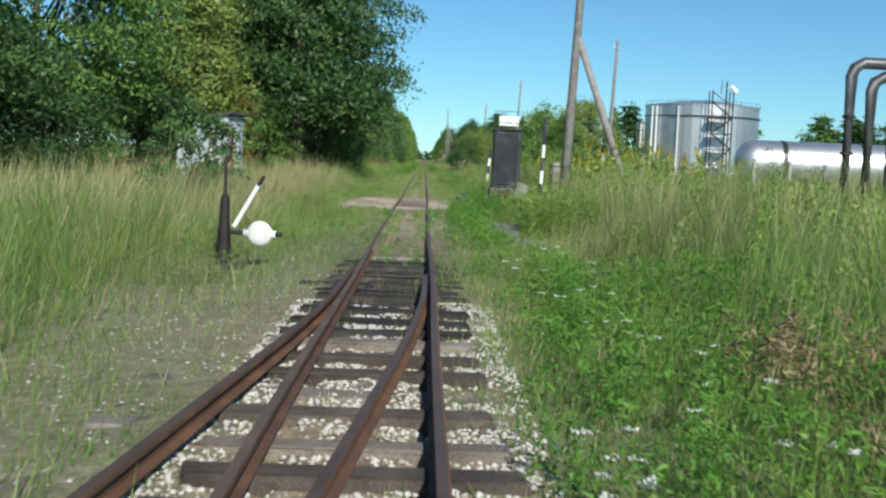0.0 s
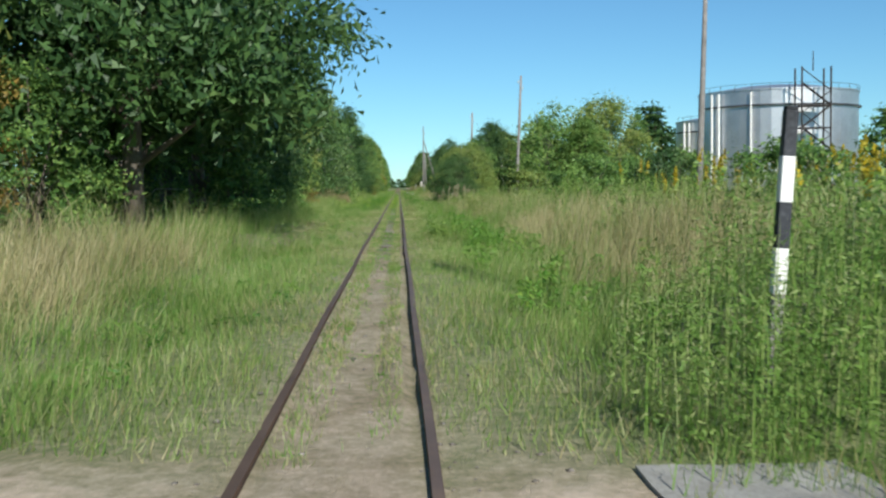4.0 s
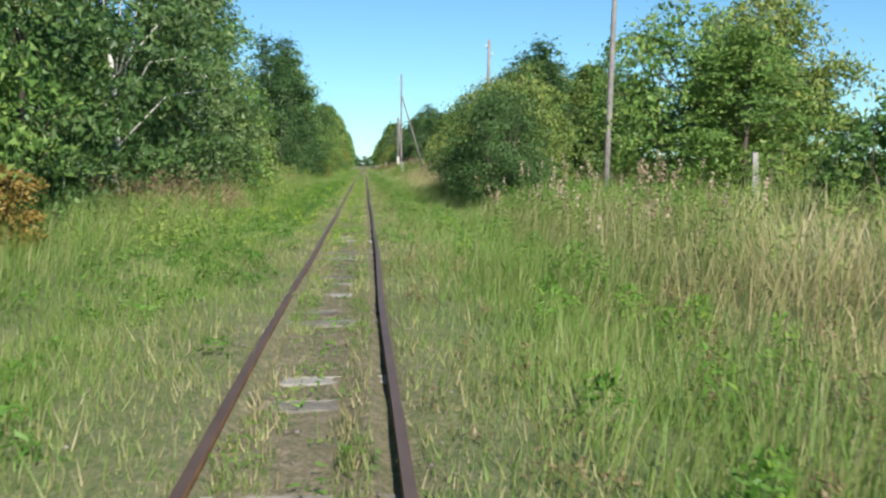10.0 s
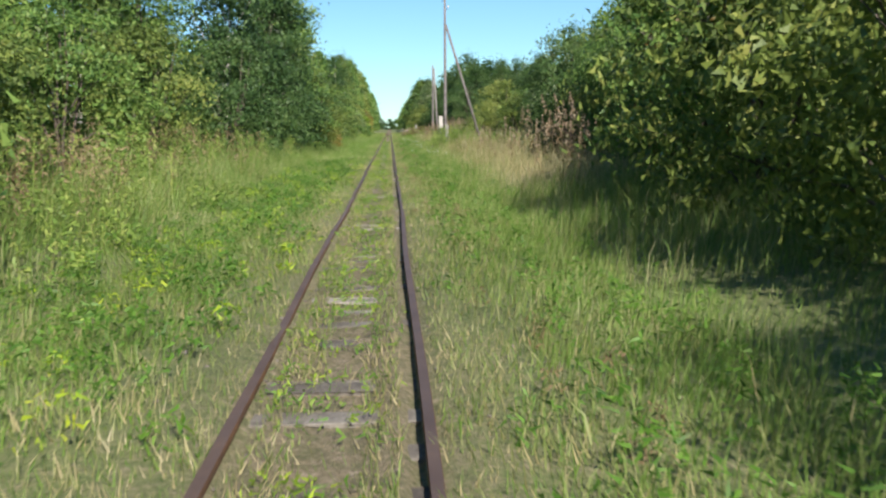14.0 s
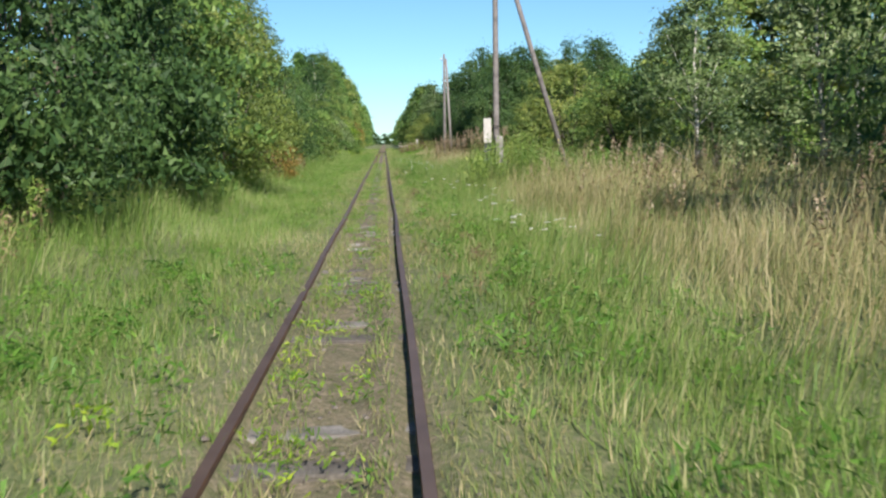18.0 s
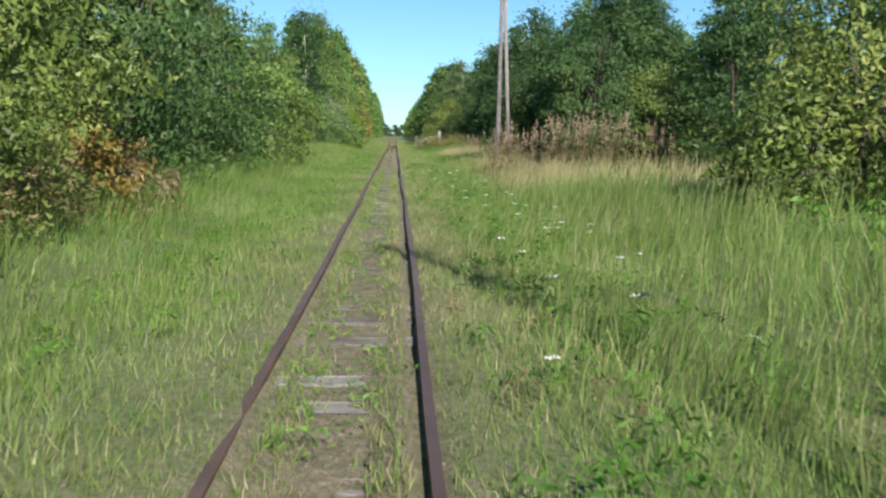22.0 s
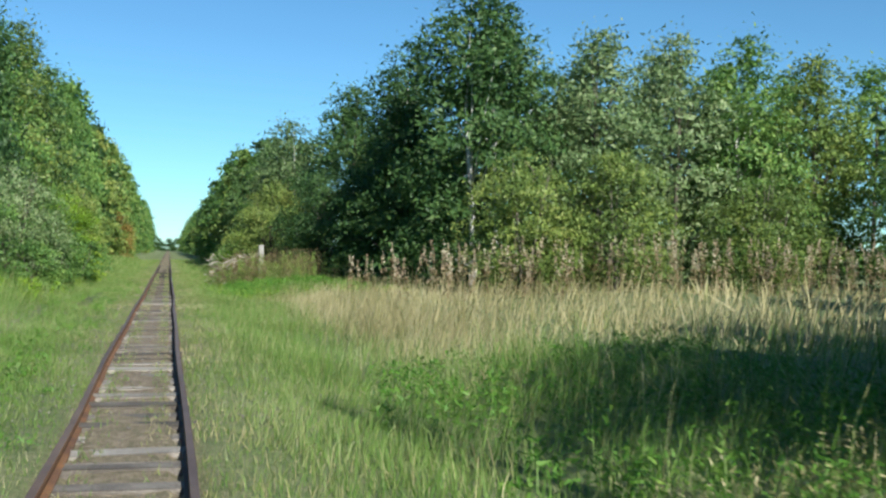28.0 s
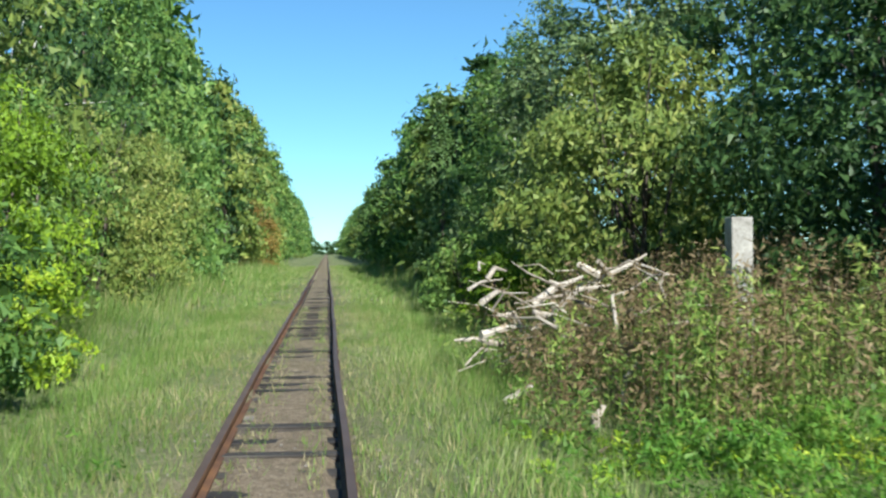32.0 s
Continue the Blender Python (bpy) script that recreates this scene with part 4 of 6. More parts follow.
    h *= np.where(left & (y > 55) & (ax < 3), 0.72, 1.0)
    h *= np.where(right & (y > 103) & (y < 115) & (x > 2.5), 0.45, 1.0)
    h *= np.where((y > 212) & right & (ax < 4.5), 0.85, 1.0)
    h *= np.where((y > 243) & (y < 255) & (x > 1.5), 0.62, 1.0)
    clump = 0.5 + 0.5 * np.sin(x * 3.1 + 2.3 * np.sin(y * 1.9)) * np.cos(y * 2.7 + 1.7 * np.sin(x * 2.3))
    h *= rng.uniform(0.35, 1.15, len(x)) * (0.5 + 0.85 * clump)
    spire = rng.random(len(x)) < 0.035            # thin flowering stalks above the rest
    h = np.where(spire, h * 1.5 + 0.05, h)
    w = np.where(spire, np.minimum(w * 0.45, 0.008), w)
    dry = 0.04 + 0.2 * patch
    for a, b, x0, k in ((11, 37, 1.9, 0.3), (36, 64, 2.6, 0.55), (66, 104, 2.8, 0.42), (124, 172, 2.7, 0.5), (191, 214, 2.9, 0.62), (224, 250, 3.0, 0.8)):
        dry = dry + right * smooth_step(a, a + 5, y) * (1 - smooth_step(b - 5, b, y)) * smooth_step(x0 - 0.7, x0 + 0.8, x) * k
    dry = dry + left * (1 - smooth_step(46, 58, y)) * smooth_step(2.2, 3.6, ax) * (0.2 + 0.4 * smooth_step(14, 26, y)) + (1 - smooth_step(0.75, 1.15, ax)) * smooth_step(40, 60, y) * 0.16
    dry = dry - left * smooth_step(140, 155, y) * (1 - smooth_step(225, 240, y)) * 0.16
    pick = dry + rng.normal(0, 0.2, len(x)) + 0.25 * (rng.random(len(x)) < 0.12)
    half = rng.random(len(x)) < 0.78
    root = np.stack([x, y, height_at(x, y) - 0.02], 1)
    for name, mat, m, label in (("grass", GRASS, pick < 0.26, "lush green grass beside the rails"), ("grass", MIXGRASS, (pick >= 0.26) & (pick < 0.52), "late summer grass turning yellow"), ("dry_grass", STRAW, pick >= 0.52, "tall pale dry grass")):
        m = m & keep
        if m.sum() > 40:
            one = m & ((ax > 5) | half)
            two = m & ~one
            lean = 0.75 if mat == STRAW else 0.6
            me = mesh_np(name, *joined([blades(rng, root[one], h[one], w[one] * 1.15, lean, True), blades(rng, root[two], h[two], w[two], lean)]), mat)
            tagged(new(name, me), label, "grass", kind="stuff")


def covered(x, y):
    """True on the sandy crossing and on the slabs, where nothing grows."""
    ragged = y + 0.9 * wobble(x, y, 0.9) - 1.3 * smooth_step(-0.9, -2.2, x)
    m = (ragged > 26.4) & (ragged < 34.2) & (x > -1.95 + 0.06 * (y - 29) + 0.4 * wobble(x, y, 2)) & (x < 1.34 + 0.1 * wobble(x, y, 3))
    for x0, x1, y0, y1 in SLABS:
        g = 0.16 + 0.2 * wobble(x, y, 2.1)
        m |= (x > x0 + g - 0.1) & (x < x1 - g) & (y > y0 + g) & (y < y1 - g)
    return m


def short_turf(y0, y1, seed):
    """Short worn turf close to the rails, one thin tapering blade each, in tufts."""
    rng = np.random.default_rng(seed)
    n = int((y1 - y0) * 2700)
    s = rng.choice([-1, 1], n)
    x = s * np.where(rng.random(n) < 0.27, rng.uniform(0.12, 0.36, n), 0.44 + 1.9 * rng.random(n) ** 1.25)
    y = rng.uniform(y0, y1, n)
    k = rng.integers(0, n, n)
    tuft = rng.random(n) < 0.55
    x = np.where(tuft, x[k // 7 * 7 % n] + rng.normal(0, 0.05, n), x)
    y = np.where(tuft, y[k // 7 * 7 % n] + rng.normal(0, 0.06, n), y)
    ax = np.abs(x)
    keep = ~((ax > 0.355) & (ax < 0.44)) & ~covered(x, y) & (ax > 0.08) & ~((x > 0.285) & (x < 0.36)) & (rng.random(n) > 0.8 * (1 - smooth_step(14, 24, y)) * (x < 0.8))
    keep &= rng.random(n) > 0.7 * smooth_step(14, 16, y) * (1 - smooth_step(25, 27, y)) * (x > 0.44) * (x < 1.3)
    keep &= rng.random(n) > 0.7 * (ax < 0.36) * smooth_step(203, 208, y)
    keep &= rng.random(n) < (0.62 + 0.4 * wobble(x, y, 0.9)) * (1 - 0.85 * np.exp(-((x + 2.3) / 1.5) ** 2 - ((y - 58) / 7) ** 2)) * (1 - 0.9 * np.exp(-((x + 2.4) / 1.1) ** 2 - ((y - 70.5) / 2.4) ** 2))
    x, y, ax = x[keep], y[keep], ax[keep]
    n = len(x)
    h = (0.055 + 0.05 * smooth_step(0.45, 1.2, ax)) * rng.uniform(0.5, 1.7, n)
    w = rng.uniform(0.005, 0.011, n)
    a = rng.uniform(0, 6.283, n)
    root = np.stack([x, y, height_at(x, y) - 0.012], 1)
    side = np.stack([np.cos(a), np.sin(a), np.zeros(n)], 1) * w[:, None] / 2
    tip = root + np.stack([rng.normal(0, 0.35, n) * h, rng.normal(0, 0.35, n) * h, h], 1)
    pick = rng.random(n) + 0.35 * wobble(x, y, 0.7) - 0.25 * smooth_step(0.9, 1.6, ax) * (y > 36) - 0.2 * (x < 0) * smooth_step(140, 155, y) * (1 - smooth_step(225, 240, y))
    for name, mat, m, label in (("grass", GRASS, pick < 0.42, "short green turf beside the rails"), ("grass", MIXGRASS, (pick >= 0.42) & (pick < 0.8), "short yellowing turf beside the rails"), ("dry_grass", STRAW, pick >= 0.8, "short withered turf beside the rails")):
        v = np.stack([root[m] - side[m], root[m] + side[m], tip[m]], 1).reshape(-1, 3)
        tagged(new(name, mesh_np(name, v, np.full(m.sum(), 3), np.arange(3 * m.sum()), mat)), label, "grass", kind="stuff")


for k in range(11):
    short_turf(-1 + k * 25.0, 24 + k * 25.0, 300 + k)
for k in range(11):
    sward(-1 + k * 25.0, 24 + k * 25.0, 100 + k)
sward(274, 345, 120, 0.22)


def herbs(name, label, mat, n, xr, yr, hgt, leaves, leaf, seed, spread=0.2, stem=None, top=None, topn=0, topsize=0.03, toph=0.25):
    """Leafy plants in a stretch of the bank: leaves up a stem, and a flower or seed head if there is one."""
    rng = np.random.default_rng(seed)
    leaf, leaves = leaf * 0.78, int(leaves * 1.45)
    x, y = rng.uniform(*xr, n), rng.uniform(*yr, n)
    edge = np.minimum(smooth_step(0, 0.3, (x - xr[0]) / (xr[1] - xr[0])) * smooth_step(0, 0.3, (xr[1] - x) / (xr[1] - xr[0])), smooth_step(0, 0.12, (y - yr[0]) / (yr[1] - yr[0])) * smooth_step(0, 0.12, (yr[1] - y) / (yr[1] - yr[0])))
    free = ~covered(x, y) & (edge + 0.25 * wobble(x, y, 1.3) > rng.uniform(-0.1, 0.55, n))
    x, y, edge = x[free], y[free], edge[free]
    n = len(x)
    z = height_at(x, y)
    hh = hgt * rng.uniform(0.6, 1.2, n) * (0.7 + 0.38 * edge)
    k = np.repeat(np.arange(n), leaves)
    u = rng.uniform(0.05, 1, len(k)) ** 0.8
    lean = rng.normal(0, 0.14, (n, 2)) * hh[:, None]
    r = spread * (1.1 - 0.7 * u) * rng.uniform(0.3, 1, len(k))
    a = rng.uniform(0, 6.283, len(k))
    p = np.stack([x[k] + lean[k, 0] * u + r * np.cos(a), y[k] + lean[k, 1] * u + r * np.sin(a), z[k] + hh[k] * u], 1)
    out = np.stack([np.cos(a) * 0.5, np.sin(a) * 0.5, np.full(len(k), 0.5)], 1)
    parts = [leaf_quads(rng, p, leaf, out, 2.6, leaf < 0.04)]
    if stem:
        parts.append(blades(rng, np.stack([x, y, z], 1), hh * 1.02, np.full(n, stem), 0.05))
    ob = tagged(new(name, mesh_np(name, *joined(parts), mat)), label, "plants", kind="stuff")
    if top is not None:
        k = np.repeat(np.arange(n), topn)
        u = rng.uniform(0, 1, len(k))
        a = rng.uniform(0, 6.283, len(k))
        r = toph * 0.16 * (1.15 - u) * rng.uniform(0.2, 1, len(k)) if toph > 0.05 else 0.04 * np.sqrt(rng.random(len(k)))
        u = u if toph > 0.05 else u * 0.35
        p = np.stack([x[k] + lean[k, 0] * (0.95 + 0.3 * u) + r * np.cos(a), y[k] + lean[k, 1] * (0.95 + 0.3 * u) + r * np.sin(a), z[k] + hh[k] * 0.92 + toph * u], 1)
        tagged(new(name + "_heads", mesh_np(name + "_heads", *leaf_quads(rng, p, topsize, None, 1.6), top)), "seed heads and flowers of the plants on the bank", "plants", kind="stuff")
    return ob


herbs("herbs", "bright green leafy herbs between grass", HERB, 60, (0.9, 2.6), (3, 24), 0.3, 60, 0.026, 1)
herbs("tall_grass_tufts", "rank green grass round the foot of the striped post", GRASS, 340, (1.4, 3.4), (34.0, 36.6), 0.74, 34, 0.018, 47, 0.18, 0.008)
herbs("nettles", "fresh green nettles before the brush heap", HERB, 330, (2.0, 6), (249.6, 256), 0.34, 38, 0.034, 50)
herbs("withered_weeds", "low brown dead stalks in the grass", BROWNWEED, 150, (1.6, 4.2), (64, 86), 0.34, 30, 0.022, 51, 0.16, 0.006)
herbs("withered_weeds", "brown and green weeds under the dark trees", BROWNWEED, 110, (-5.6, -2.7), (96, 108), 0.95, 50, 0.034, 58, 0.24, 0.008)
herbs("herbs", "bright green bushy herbs close to the rail", WEED, 30, (1.0, 1.9), (54.3, 55.9), 0.32, 110, 0.034, 59, 0.2)
herbs("herbs", "bright green bushy herbs close to the rail", WEED, 9, (0.9, 1.4), (56.8, 57.8), 0.28, 90, 0.034, 60, 0.2)
herbs("herbs", "small weeds along the rails in the sandy soil", HERB, 190, (-0.8, 1.0), (13.5, 27), 0.11, 24, 0.018, 61, 0.1)
herbs("tall_weeds", "weeds and rank grass hiding the foot of the striped post", WEED, 230, (1.95, 3.6), (20.0, 22.4), 0.78, 60, 0.024, 56, 0.18, 0.008)
herbs("tall_weeds", "dark weeds in the tall grass of the bank", BROWNWEED, 60, (2.2, 3.6), (5, 8), 0.6, 50, 0.03, 57, 0.2, 0.008)
herbs("herbs", "lush leafy herbs in the tall grass", HERB, 300, (0.9, 4.2), (2.5, 14), 0.5, 60, 0.026, 54, 0.2, 0.006)
herbs("dry_grass_heap", "swathes of lodged pale grass", STRAW, 130, (-3.4, -0.9), (62, 78), 0.1, 30, 0.018, 52, 0.3)
herbs("withered_weeds", "low brown dead stalks beside the rail", BROWNWEED, 260, (0.5, 1.4), (62, 205), 0.16, 24, 0.018, 53, 0.12, 0.005)
herbs("dry_grass_heap", "heap of lodged dry grass and dead stalks", STRAW, 150, (2.4, 5.6), (213.6, 219), 0.42, 46, 0.02, 48, 0.36, 0.008)
herbs("withered_weeds", "rust-brown dead stalks by the dark bush", BROWNWEED, 60, (3.4, 6), (214.5, 218), 0.8, 40, 0.026, 49, 0.2, 0.008)
herbs("tall_grass_tufts", "tall green grass round the switch stand", MIXGRASS, 150, (-3.4, -1.75), (11.8, 16.5), 0.34, 30, 0.016, 42, 0.16, 0.006)
herbs("herbs", "bright green leafy herbs beside the rail", HERB, 170, (1.2, 3.2), (36, 100), 0.42, 70, 0.032, 2)
herbs("herbs", "low herbs in the worn grass", HERB, 320, (-3.5, -0.55), (14, 110), 0.14, 22, 0.03, 3)
herbs("herbs", "small weeds between the rails", HERB, 800, (-0.34, 0.27), (36, 206), 0.08, 16, 0.02, 4)
herbs("herbs", "low herbs in the green verge", HERB, 1100, (-3.2, -0.5), (84, 150), 0.22, 26, 0.028, 5)
herbs("herbs", "low herbs in the green verge", HERB, 700, (-3.0, -0.5), (150, 256), 0.18, 22, 0.026, 43)
herbs("herbs", "leafy herbs in the green verge", HERB, 1000, (0.5, 2.8), (84, 215), 0.24, 26, 0.027, 6)
herbs("herbs", "dense bright green nettles on the bank", HERB, 500, (1.8, 6.5), (214, 226), 0.35, 30, 0.032, 7)
herbs("herbs", "bright green ground plants", HERB, 750, (1.2, 7.5), (246, 256), 0.16, 30, 0.028, 8)
herbs("herbs", "yellow-green ground plants", LEAF_YELLOW, 420, (1.2, 7.5), (246, 256), 0.14, 24, 0.026, 46)
herbs("nettles", "green nettles at the edge of the bushes", HERB, 260, (4.5, 9), (168, 182), 0.6, 24, 0.06, 9)
herbs("tall_weeds", "tall leafy weeds on the bank", WEED, 240, (2.6, 8), (8, 42), 0.9, 74, 0.03, 10, 0.24, 0.012)
herbs("tall_weeds", "tall leafy weeds on the bank", WEED, 360, (3.4, 9), (42, 100), 0.85, 64, 0.033, 11, 0.26, 0.012)
herbs("tall_weeds", "yellowing tall weeds beside the track", LEAF_OLIVE, 42, (3.1, 4.6), (72, 80), 0.85, 56, 0.036, 12, 0.28, 0.012)
herbs("goldenrod", "yellow goldenrod in flower on the bank", WEED, 130, (6, 12), (46, 62), 1.1, 22, 0.08, 13, 0.18, 0.012, GOLD, 40, 0.05, 0.34)
herbs("goldenrod", "yellow goldenrod in flower beside the poles", WEED, 60, (3.6, 8), (26, 42), 1.15, 26, 0.08, 14, 0.2, 0.012, GOLD, 36, 0.04, 0.3)
herbs("withered_weeds", "brown withered weeds along the wood edge", BROWNWEED, 300, (-8.5, -3.4), (113, 152), 1.1, 46, 0.04, 15, 0.24, 0.01)
herbs("tall_weeds", "green willowherb and nettles along the wood edge", WEED, 420, (-8.5, -2.9), (106, 152), 1.1, 56, 0.04, 55, 0.24, 0.01)
herbs("withered_weeds", "brown withered weeds by the bushes", BROWNWEED, 160, (-5, -3.2), (172, 188), 1.0, 40, 0.05, 16, 0.24, 0.012)
herbs("withered_weeds", "brown withered weeds among dry grass", BROWNWEED, 110, (3.4, 6.5), (142, 166), 0.8, 20, 0.035, 17, 0.18, 0.007, PLUME, 24, 0.025, 0.3)
herbs("fireweed", "fireweed gone to pinkish brown seed", BROWNWEED, 46, (3.4, 5.6), (128, 142), 1.25, 24, 0.045, 18, 0.16, 0.014, PLUME, 50, 0.035, 0.5)
herbs("fireweed", "fireweed gone to pinkish brown seed", BROWNWEED, 170, (2.9, 9), (200.5, 207.5), 1.25, 18, 0.045, 19, 0.16, 0.014, PLUME, 44, 0.035, 0.5)
herbs("fireweed", "fireweed gone to seed before the trees", BROWNWEED, 230, (4.0, 22), (238, 246), 1.05, 22, 0.05, 20, 0.16, 0.014, PLUME, 36, 0.04, 0.5)
herbs("withered_weeds", "brown dead nettles heaped over cut brushwood", BROWNWEED, 560, (1.8, 6.8), (255.0, 261), 1.1, 50, 0.03, 21, 0.24, 0.008)
herbs("reeds", "tall reeds with brown plumes", MIXGRASS, 90, (2.4, 4.2), (84, 98), 1.0, 26, 0.026, 22, 0.16, 0.012, PLUME, 16, 0.03, 0.25)
herbs("yarrow", "white yarrow flowers in the grass", GRASS, 40, (1.0, 2.4), (3, 16), 0.42, 8, 0.03, 23, 0.1, 0.006, PETAL, 22, 0.011, 0.03)
herbs("yarrow", "white yarrow flowers in the grass", GRASS, 34, (0.9, 2.9), (146, 165), 0.42, 8, 0.03, 24, 0.1, 0.006, PETAL, 22, 0.011, 0.03)
herbs("yarrow", "white and yellow flowers in the grass", GRASS, 50, (0.9, 2.8), (172, 200), 0.42, 8, 0.03, 25, 0.1, 0.006, PETAL, 22, 0.011, 0.03)
herbs("yarrow", "white yarrow in flower beside the rail", GRASS, 16, (0.9, 1.3), (3.5, 4.9), 0.3, 8, 0.03, 37, 0.1, 0.006, PETAL, 22, 0.011, 0.03)
herbs("herbs", "low weeds at the foot of the plinth", WEED, 46, (1.8, 3.0), (27.1, 27.95), 0.34, 40, 0.026, 38, 0.16, 0.006, GOLD, 3, 0.02, 0.04)
herbs("herbs", "pale dusty weeds at the edge of the sand", MIXGRASS, 120, (-3.4, -1.9), (25, 36), 0.2, 30, 0.022, 39, 0.14)
herbs("herbs", "yellowing broad-leaved weeds in the verge", LEAF_YELLOW, 170, (-3.2, -0.5), (90, 142), 0.22, 26, 0.026, 26)
herbs("herbs", "small yellowing weeds between the rails", LEAF_YELLOW, 420, (-0.36, 0.27), (88, 150), 0.09, 14, 0.018, 44)
herbs("tall_weeds", "lush tall weeds on the verge", WEED, 420, (-5.5, -2.2), (88, 130), 0.5, 34, 0.036, 45, 0.2, 0.008)
herbs("tall_weeds", "tall weeds behind the slab beside the striped post", WEED, 60, (2.1, 3.6), (21.9, 24.2), 0.8, 80, 0.026, 32, 0.22, 0.01)
herbs("tall_weeds", "tall weeds in front of the cabinet", WEED, 75, (2.1, 3.7), (25.8, 27.85), 0.7, 80, 0.02, 33, 0.2, 0.01)
herbs("tall_weeds", "tall weeds round the foot of the pole", WEED, 230, (2.1, 4.8), (163.4, 167.0), 1.2, 50, 0.032, 34, 0.22, 0.008)
herbs("tall_weeds", "rank weeds before the concrete post", WEED, 60, (2.6, 5.6), (255.3, 257.3), 1.05, 60, 0.036, 35, 0.22, 0.008)
herbs("tall_weeds", "rank green weeds in a mound beside the track", HERB, 210, (2.9, 6.5), (93, 102), 0.62, 60, 0.03, 36, 0.24, 0.008)
herbs("herbs", "bright green weeds beside the slabs", HERB, 170, (0.7, 1.65), (15.5, 25.5), 0.38, 110, 0.019, 27)
herbs("herbs", "bright green weeds over the ends of the slabs", HERB, 130, (1.05, 2.2), (25.6, 28.05), 0.4, 60, 0.022, 41)
herbs("herbs", "bright green weeds beside the cabinet", HERB, 110, (1.3, 3.4), (23.4, 28.0), 0.36, 80, 0.018, 28)
herbs("herbs", "bright green bushy weeds beside the rail", HERB, 40, (1.5, 2.6), (50, 66), 0.5, 120, 0.032, 29, 0.26)
herbs("herbs", "bright yellow-green leaves under the bushes", LEAF_YELLOW, 80, (-4.4, -2.6), (240, 262), 0.45, 50, 0.045, 30, 0.25)
herbs("tall_weeds", "dark green nettles around the brush heap", WEED, 300, (1.6, 7.6), (255.0, 262), 0.95, 52, 0.032, 31, 0.22, 0.008)


# ---- things by the line ----
def gz(x, y):
    return float(height_at(x, y))


def letters(text, size, mat, parent, m, label):
    cu = bpy.data.curves.new("lettering", "FONT")
    cu.body, cu.size, cu.align_x, cu.align_y, cu.extrude = text, size, "CENTER", "CENTER", 0.002
    tmp = bpy.data.objects.new("lettering", cu)
    scene.collection.objects.link(tmp)
    me = bpy.data.meshes.new_from_object(tmp.evaluated_get(bpy.context.evaluated_depsgraph_get()))
    bpy.data.objects.remove(tmp)
    me.materials.clear()
    me.materials.append(mat)
    ob = new("lettering", me)
    ob.parent, ob.matrix_basis = parent, m
    ob["label"] = label
    return ob


